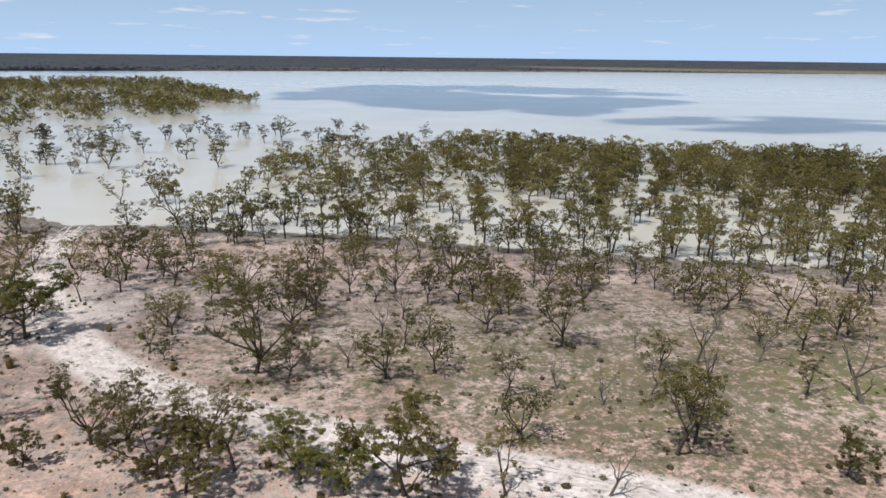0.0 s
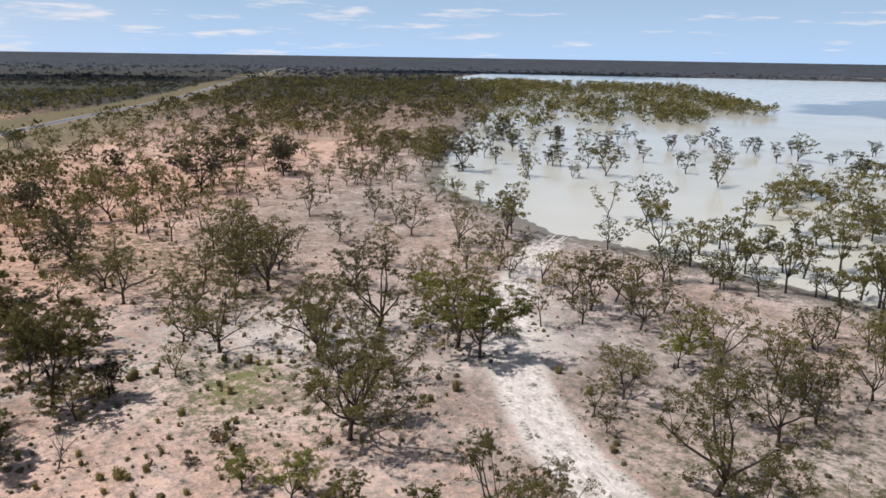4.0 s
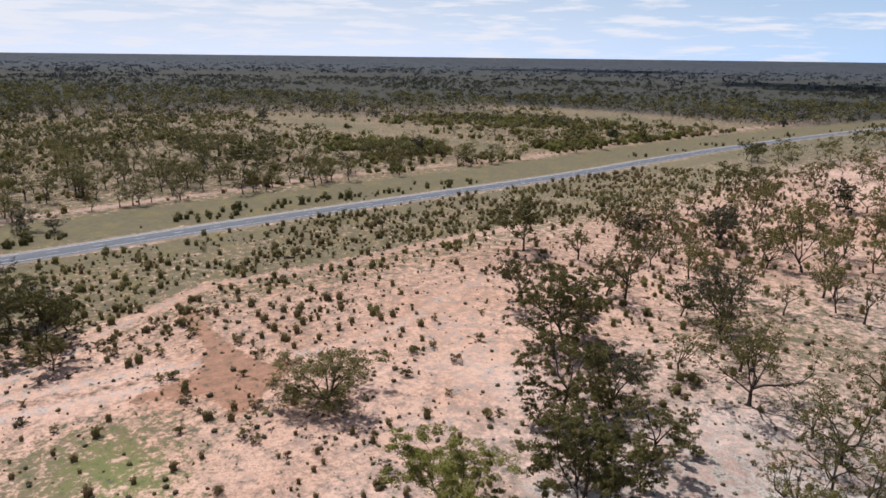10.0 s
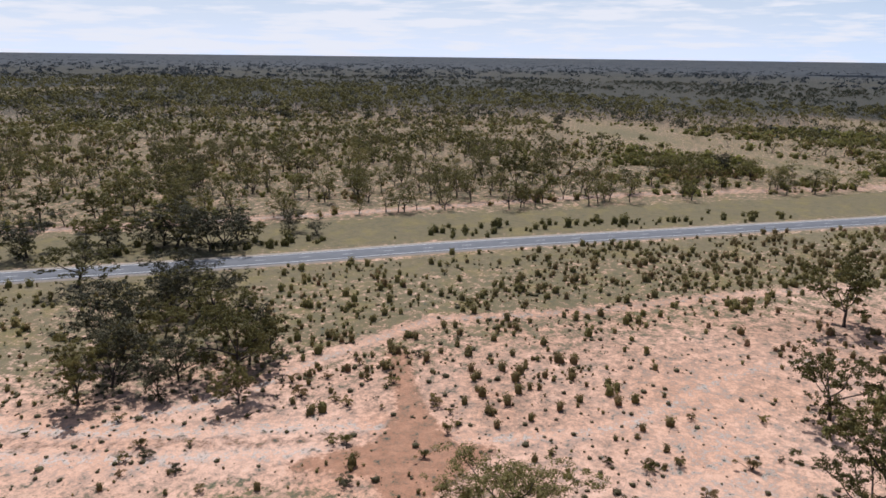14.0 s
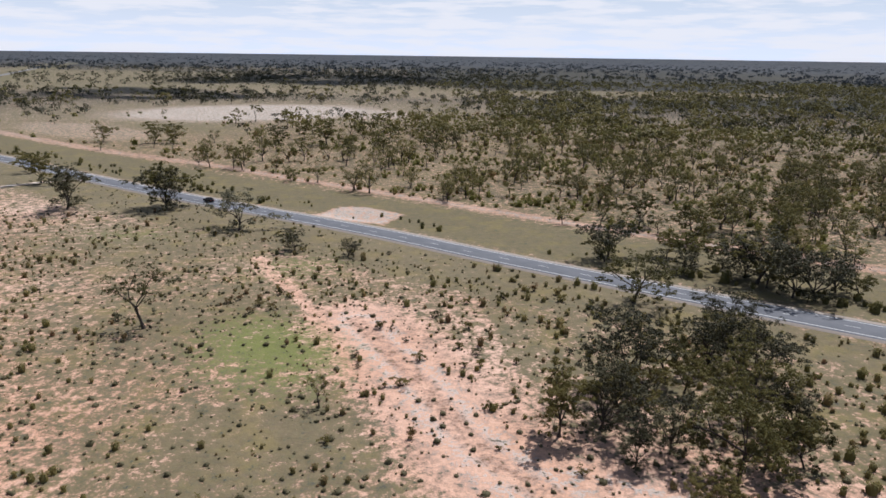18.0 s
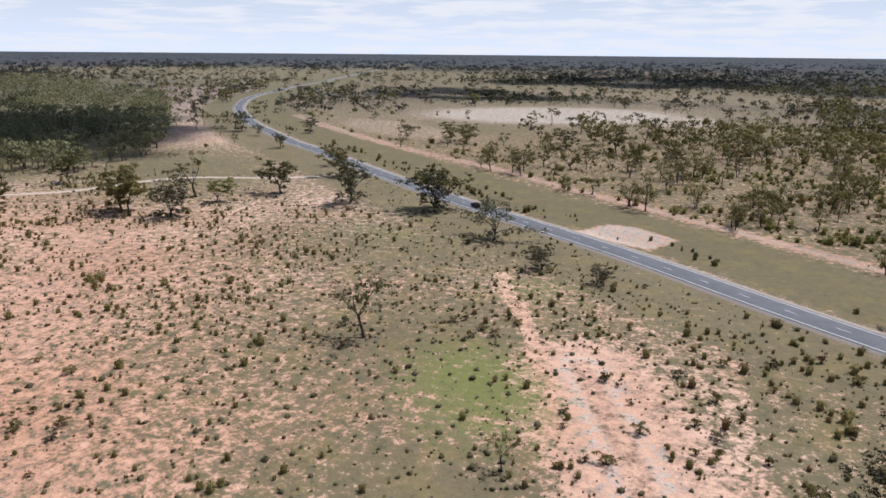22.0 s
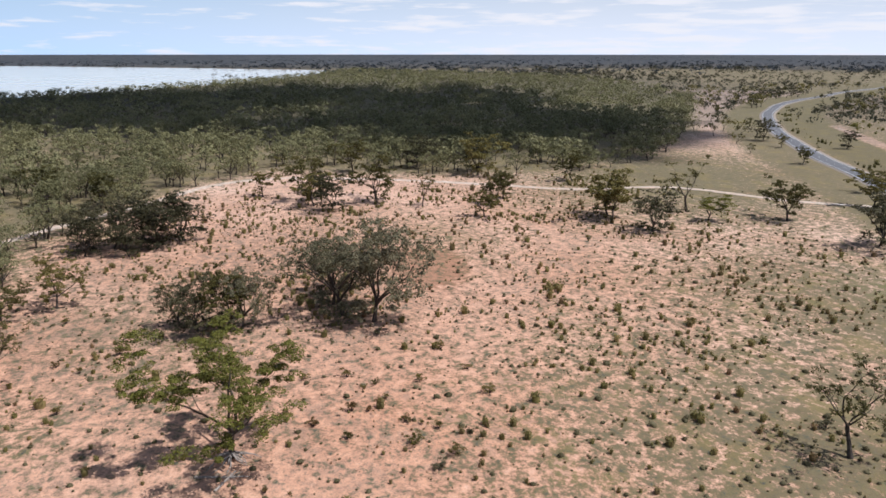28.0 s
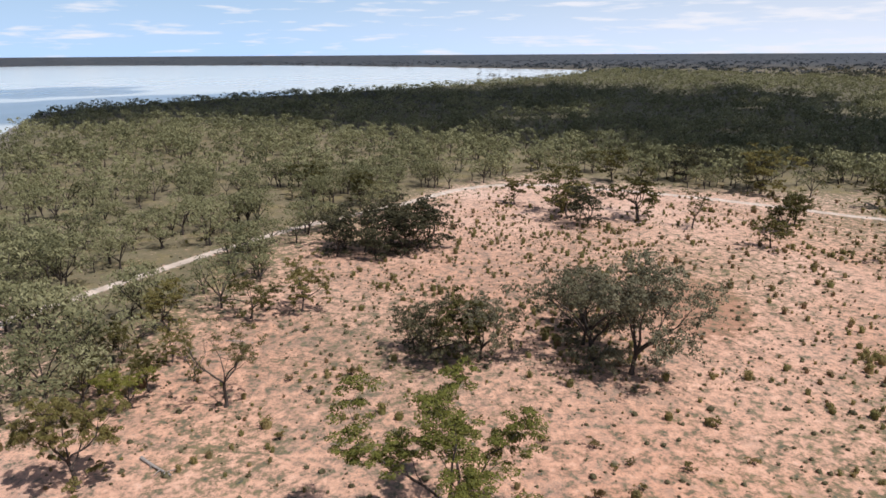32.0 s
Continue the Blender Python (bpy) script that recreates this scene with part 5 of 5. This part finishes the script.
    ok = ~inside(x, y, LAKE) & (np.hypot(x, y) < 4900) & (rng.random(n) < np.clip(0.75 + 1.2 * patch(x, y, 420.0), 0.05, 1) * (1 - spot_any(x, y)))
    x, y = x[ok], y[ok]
    planted("rim_scrub", "unbroken dark scrub on the horizon, distance haze tinted into its blue-grey leaves", "scrub", x, y, rng.uniform(4, 7, len(x)) * np.clip(1.6 - np.hypot(x, y) / 3600, 0.35, 1), RIM_CLUMP, HAZED_LEAF, 37)


woods()
scrub()


# ---- clouds out of sight overhead, whose shade lies on wood and lake ----
def cloud(x, y, rx, ry, turn, seed, base=2200.0):
    """A flat-based cloud whose shadow falls round (x, y)."""
    rng = np.random.default_rng(seed)
    bm = bmesh.new()
    for _ in range(46):
        a, r = rng.uniform(0, 6.28), math.sqrt(rng.uniform(0, 1)) * 1.05
        k = rng.uniform(0.10, 0.2) + 0.22 * max(0.0, 1 - r)
        bmesh.ops.create_icosphere(bm, subdivisions=2, radius=1, matrix=Matrix.Translation((math.cos(a) * r * rx, math.sin(a) * r * ry, 0)) @ Matrix.Diagonal((k * rx, k * ry, 0.16 * min(rx, ry), 1)))
    for v in bm.verts:
        v.co += Vector(noise.noise_vector(v.co * 0.012)) * 0.12 * min(rx, ry)
        v.co.z = max(v.co.z, -8)
    me = bpy.data.meshes.new("cloud")
    bm.to_mesh(me)
    bm.free()
    me.materials.append(CLOUD)
    ob = tagged(new("cloud", me), "white flat-based fair-weather cloud high over the plain", "cloud", kind="structure")
    ob.matrix_basis = pose(x + TO_SUN.x / TO_SUN.z * base, y + TO_SUN.y / TO_SUN.z * base, base, 0, 0, turn)


for spec in ((720, 60, 230, 290, 10, 1), (640, -330, 330, 260, -30, 2), (312, -322, 172, 142, -30, 3), (60, 1080, 270, 400, 0, 4), (330, 630, 160, 80, 0, 5), (1080, 330, 170, 120, 0, 6), (-1500, 2300, 600, 380, 30, 7), (-1600, 780, 330, 230, 40, 8),
             (130, -880, 160, 90, -40, 9), (-80, -1350, 260, 220, 0, 10), (-3100, 300, 300, 500, 0, 11)):
    cloud(*spec)


# ---- single shrubs, logs and the parked car ----
shrub_meshes = []
for n in range(8):
    rng = np.random.default_rng(900 + n)
    tips = np.array([(rng.normal(0, 0.3), rng.normal(0, 0.3), rng.uniform(0.25, 0.78)) for _ in range(13)])
    stems = joined([tube(limb_path(rng, (0, 0, -0.03), t, float(np.linalg.norm(t)), 3, 0.12, 0.02), [0.03, 0.022, 0.016, 0.008], 4) for t in tips])
    shrub_meshes.append((mesh_of("woody_base", *stems, BARK), mesh_of("foliage", *sprays(rng, tips, rng.uniform(0.14, 0.25, 13), 1100, 0.11, 0.85, True), (SCRUB_LEAF, GREY_LEAF, SCRUB_LEAF, BOX_LEAF)[n % 4])))
SHRUB_LABELS = ("rounded olive-brown shrub on bare sand", "compact grey-green shrub on bare sand", "ragged rust-tinged shrub on bare sand", "upright olive-green shrub on bare sand")


def shrub(x, y, h, n):
    rng = np.random.default_rng(5000 + n)
    k = int(rng.choice([0, 1, 2, 4, 5, 6, 0, 2, 3, 7]))
    stems, foliage = shrub_meshes[k]
    top = tagged(new("shrub"), SHRUB_LABELS[k % 4], "shrub", "shrubs on the sand")
    w = h * rng.uniform(0.9, 1.4)
    top.matrix_basis = pose(x, y, float(height(x, y)), 0, 0, rng.uniform(0, 360)) @ Matrix.Diagonal((w, w, h, 1))
    part("woody_base", stems, top)
    part("foliage", foliage, top)


SHRUB_BEDS = []
SHRUB_BEDS.append([
    (-196.9, -4.2, 1.1), (-186.3, -6.3, 1.4), (-184.7, -8.0, 1.3), (-177.1, -13.5, 1.5), (-217.2, -12.5, 1.5), (-171.7, -3.8, 1.0), (-165.7, -0.3, 0.9), (-172.3, 5.5, 1.7), (-170.1, 10.0, 1.2), (-167.4, 12.7, 1.1),
    (-164.7, 12.7, 1.9), (-153.2, -0.1, 1.4), (-154.4, 1.5, 1.7), (-157.4, 13.2, 1.4), (-146.4, 8.0, 1.5), (-143.4, 11.7, 1.1), (-146.1, 19.6, 1.5), (-161.7, -13.8, 1.8), (-164.0, -20.4, 1.4), (-165.1, -18.8, 1.6),
    (-134.2, -21.3, 1.6), (-131.7, -18.7, 1.0), (-136.4, -19.6, 1.7), (-136.4, -13.2, 1.5), (-134.8, -7.0, 1.2), (-151.9, -15.9, 0.9), (-137.4, 21.2, 1.8), (-136.4, 23.3, 1.4), (-137.1, 11.5, 1.6), (-153.0, 30.9, 1.8),
])
SHRUB_BEDS.append([
    (-174.7, 44.7, 1.6), (-171.8, 41.3, 1.8), (-169.9, 35.9, 1.3), (-161.3, 41.8, 1.7), (-155.2, 49.7, 1.3), (-168.7, 49.5, 1.8), (-179.4, 53.4, 1.8), (-183.5, 56.6, 1.0), (-150.1, 58.5, 1.0), (-174.4, 78.1, 1.1),
    (-170.8, 79.7, 1.9), (-174.2, 84.4, 1.3), (-166.0, 82.0, 1.5), (-162.2, 87.5, 1.2), (-163.4, 91.0, 1.4), (-189.0, 43.1, 1.3), (-194.4, 52.8, 1.3), (-86.3, -107.2, 1.5), (-90.8, -102.9, 1.5), (-94.8, -110.0, 1.8),
    (-97.2, -107.5, 1.6), (-63.1, -96.8, 1.8), (-145.9, -101.8, 1.8), (-154.4, -106.3, 1.9), (-136.6, -99.3, 1.6), (-144.3, -91.3, 1.1), (-158.6, -98.8, 1.8), (-128.8, -91.9, 1.9), (-134.8, -84.9, 1.8), (-130.9, -75.5, 1.5),
])
SHRUB_BEDS.append([
    (-133.8, -72.0, 1.6), (-130.6, -67.0, 1.1), (-133.5, -67.0, 1.7), (-140.2, -67.1, 1.5), (-121.1, -79.3, 1.2), (-118.8, -85.4, 1.0), (-122.8, -70.4, 1.8), (-118.7, -60.6, 1.9), (-118.7, -45.8, 1.0), (-131.8, -50.8, 1.7),
    (-115.8, -60.4, 1.3), (-111.5, -68.7, 1.1), (-106.2, -44.0, 1.2), (-89.3, -98.6, 1.7), (-93.7, -100.3, 1.8), (-45.0, -34.9, 0.9), (-40.6, -43.1, 1.5), (-35.6, -51.7, 0.9), (-26.6, -61.8, 1.6), (-17.3, -63.7, 1.2),
    (-38.9, -47.0, 1.8), (-33.6, -43.1, 1.9), (-26.8, -35.9, 1.4), (-19.7, -40.0, 1.9), (-27.3, -45.6, 1.2), (-29.3, -47.1, 1.0), (-31.6, -48.7, 1.5), (-37.1, -23.3, 0.9), (-33.1, -21.5, 1.1), (-20.9, -33.1, 1.3),
])
SHRUB_BEDS.append([
    (-16.5, -54.3, 1.5), (-19.1, -46.5, 1.1), (-14.3, -44.9, 0.9), (-8.7, -44.4, 1.8), (-13.7, -47.2, 1.2), (-7.3, -64.4, 1.9), (-116.6, -86.8, 1.8), (-111.1, -73.5, 1.3), (-111.7, -143.6, 1.4), (-94.5, -156.9, 1.4),
    (-98.6, -146.0, 1.5), (-86.6, -158.1, 1.5), (-84.1, -105.4, 1.5), (45.3, -6.3, 1.5), (22.9, -13.0, 1.8), (18.3, -5.8, 1.4), (23.0, -2.6, 1.3), (3.9, -1.0, 1.6), (-21.3, -42.2, 1.1), (-5.2, -38.0, 1.2),
    (-24.8, -114.3, 1.9), (-13.8, -111.8, 1.4), (-94.4, 79.9, 1.4), (-96.8, 72.7, 0.9), (-128.7, 85.3, 1.3), (-141.4, 87.1, 1.5), (-140.3, 94.3, 0.9), (-90.0, 73.5, 1.5), (-92.3, 79.1, 1.5), (-93.8, 69.8, 1.0),
])
SHRUB_BEDS.append([
    (-88.0, 79.4, 1.5), (-224.7, -12.2, 1.4), (-233.0, -28.7, 1.6), (-172.7, -8.4, 1.3), (-163.4, -5.4, 1.6), (-171.0, 6.6, 1.6), (-167.8, 28.3, 0.9), (-148.2, 25.4, 1.0), (-132.0, 43.7, 1.6), (-148.3, 56.6, 1.9),
    (-140.5, 61.6, 1.2), (-140.3, 68.3, 1.4), (-130.6, 64.5, 1.5), (-130.5, 66.9, 1.2), (-255.3, 58.6, 1.3), (-133.2, 29.3, 1.2), (-123.4, 23.4, 1.3), (-174.1, -3.8, 1.5), (-163.5, -8.0, 1.2), (-122.3, -140.8, 1.3),
    (-118.6, -43.9, 1.7), (-130.6, -39.1, 0.9), (-158.3, -32.1, 1.5), (-178.6, -15.3, 1.6), (-169.3, -14.5, 1.2), (-193.9, -13.4, 1.1), (-214.8, -11.7, 1.7), (-239.8, -31.9, 1.1), (-182.4, -33.6, 1.1), (-140.5, -31.7, 1.3),
])
SHRUB_BEDS.append([
    (-137.8, -22.7, 1.6), (-141.9, -17.2, 1.0),
])

for n, (x, y, h) in enumerate(s for bed in SHRUB_BEDS for s in bed):
    shrub(x, y, h, n)


def log(x, y, length, thick, turn, seed, label):
    """A fallen trunk with stubs of branches, lying on the ground."""
    rng = np.random.default_rng(seed)
    top = tagged(new("fallen_log"), label, "log", "fallen timber")
    top.matrix_basis = pose(x, y, float(height(x, y)) + thick * 0.8, 0, 0, turn)
    path = limb_path(rng, (-length / 2, 0, 0), (1, 0, 0), length, 6, 0.05, 0.0)
    path[:, 2] *= 0.3
    part("trunk", mesh_of("trunk", *tube(path, np.linspace(thick, thick * 0.45, 7), 7), BLEACHED, True), top)
    for k in range(4):
        i = int(rng.integers(2, 7))
        side = limb_path(rng, path[i], (0.6, rng.choice([-1, 1]) * rng.uniform(0.5, 1), 0.15), length * rng.uniform(0.15, 0.35), 3, 0.15, -0.05)
        part("branch", mesh_of("branch", *tube(side, np.linspace(thick * 0.4, thick * 0.1, 4), 5), BLEACHED, True), top)


log(0.3, 15.5, 7.3, 0.28, -141, 70, "bleached grey fallen trunk lying on the sand")
log(-20.6, 110.0, 5.5, 0.22, -47, 71, "bleached grey fallen trunk lying on the sand")
log(-20.3, 109.7, 5.1, 0.20, -56, 72, "bleached grey fallen trunk lying on the sand")
log(42.4, 5.6, 8.2, 0.12, -109, 73, "bleached grey fallen trunk lying on the sand")
log(-26.9, -17.7, 7.1, 0.20, -123, 74, "bleached grey fallen trunk lying on the sand")
log(-28.1, -17.9, 4.7, 0.18, -54, 75, "bleached grey fallen trunk lying on the sand")
log(-124.5, 77.3, 6.5, 0.18, 113, 76, "bleached grey fallen trunk lying on the sand")
log(-211.0, 79.1, 6.5, 0.15, 96, 77, "bleached grey fallen trunk lying on the sand")


def root_tangle(x, y, turn):
    """Bleached roots and fallen limbs fanned out at the foot of a tree."""
    rng = np.random.default_rng(61)
    top = tagged(new("root_tangle"), "bleached grey roots and dead limbs spread at a gum's foot", "dead wood")
    top.matrix_basis = pose(x, y, float(height(x, y)), 0, 0, turn)
    for k in range(17):
        a = radians(-75 + 150 * k / 16 + rng.normal(0, 6))
        path = limb_path(rng, (0.35 * math.cos(a), 0.35 * math.sin(a), 0.75), (math.cos(a), math.sin(a), 0.12), rng.uniform(2.4, 5.2), 6, 0.2, -0.10)
        path[:, 2] = np.maximum(path[:, 2], 0.06)
        part("root", mesh_of("root", *tube(path, np.linspace(rng.uniform(0.12, 0.2), 0.03, 7), 5), BLEACHED, True), top)


root_tangle(-22.3, -20.3, 167)


def box(bm, x0, x1, y0, y1, z0, z1, front=0.0, back=0.0, tuck=0.0):
    """A block whose top is drawn in at front, back and sides."""
    v = [bm.verts.new(p) for p in ((x0, y0, z0), (x1, y0, z0), (x1, y1, z0), (x0, y1, z0), (x0 + back, y0 + tuck, z1), (x1 - front, y0 + tuck, z1), (x1 - front, y1 - tuck, z1), (x0 + back, y1 - tuck, z1))]
    for f in ((3, 2, 1, 0), (4, 5, 6, 7), (0, 1, 5, 4), (1, 2, 6, 5), (2, 3, 7, 6), (3, 0, 4, 7)):
        bm.faces.new([v[i] for i in f])


def car(x, y, turn):
    paint = plain_material("dark_car_paint", (0.018, 0.014, 0.014), (0.028, 0.02, 0.02), 0.25, 2.0)
    glass = plain_material("car_glass", (0.02, 0.025, 0.03), (0.03, 0.035, 0.04), 0.08, 1.0)
    rubber = plain_material("tyre_rubber", (0.02, 0.02, 0.02), (0.035, 0.033, 0.03), 0.9, 8.0)
    steel = plain_material("alloy_rim", (0.45, 0.45, 0.46), (0.6, 0.6, 0.6), 0.3, 5.0, 0.9)
    lamp = plain_material("lamp_glass", (0.7, 0.7, 0.68), (0.8, 0.8, 0.8), 0.1, 3.0)
    tail = plain_material("tail_lamp", (0.35, 0.02, 0.02), (0.45, 0.03, 0.03), 0.2, 3.0)
    top = tagged(new("car"), "dark four-wheel-drive car parked on the gravel shoulder", "car")
    top.matrix_basis = pose(x, y, 0.33, 0, 0, turn)

    def block(name, mat, parent, *args, bevel=0.05, label=""):
        bm = bmesh.new()
        box(bm, *args)
        bmesh.ops.bevel(bm, geom=bm.edges[:], offset=bevel, segments=2, affect="EDGES")
        return part_bm(name, bm, mat, parent, label)

    body = block("body", paint, top, -2.35, 2.35, -0.93, 0.93, 0.36, 1.08, 0.12, 0.06, 0.05, bevel=0.09)
    block("cabin", paint, top, -2.2, 1.05, -0.88, 0.88, 1.04, 1.78, 0.75, 0.35, 0.16, bevel=0.08)
    block("bonnet", paint, top, 0.75, 2.2, -0.82, 0.82, 1.02, 1.14, 0.2, 0.0, 0.06, bevel=0.03)
    block("windscreen", glass, top, 0.42, 1.03, -0.72, 0.72, 1.12, 1.70, 0.60, 0.02, 0.10, bevel=0.015)
    block("rear_window", glass, top, -2.17, -1.80, -0.68, 0.68, 1.18, 1.68, 0.04, 0.28, 0.1, bevel=0.015)
    for s in (-1, 1):
        for a, b in ((-1.75, -1.0), (-0.95, -0.15), (-0.1, 0.55)):
            block("side_window", glass, top, a, b, s * 0.80 - 0.05, s * 0.80 + 0.05, 1.16, 1.62, 0.1, 0.04, 0.0, bevel=0.012)
        block("headlight", lamp, top, 2.2, 2.34, s * 0.68 - 0.18, s * 0.68 + 0.18, 0.80, 0.98, bevel=0.03)
        block("tail_light", tail, top, -2.36, -2.24, s * 0.74 - 0.12, s * 0.74 + 0.12, 0.82, 1.05, bevel=0.02)
        block("wing_mirror", paint, top, 0.55, 0.70, s * 1.0 - 0.09, s * 1.0 + 0.09, 1.06, 1.22, bevel=0.03)
    block("bumper", rubber, top, 2.3, 2.45, -0.85, 0.85, 0.42, 0.68, bevel=0.04)
    for wx in (-1.4, 1.42):
        for s in (-1, 1):
            bm = bmesh.new()
            bmesh.ops.create_cone(bm, cap_ends=True, segments=20, radius1=0.37, radius2=0.37, depth=0.25, matrix=pose(wx, s * 0.82, 0.37, 90, 0, 0))
            wheel = part_bm("wheel", bm, rubber, top, "black tyre")
            bm = bmesh.new()
            bmesh.ops.create_cone(bm, cap_ends=True, segments=14, radius1=0.23, radius2=0.20, depth=0.05, matrix=pose(wx, s * 0.945, 0.37, 90, 0, 0))
            part_bm("rim", bm, steel, wheel, "alloy rim")


car(-61.3, -216.4, -48)
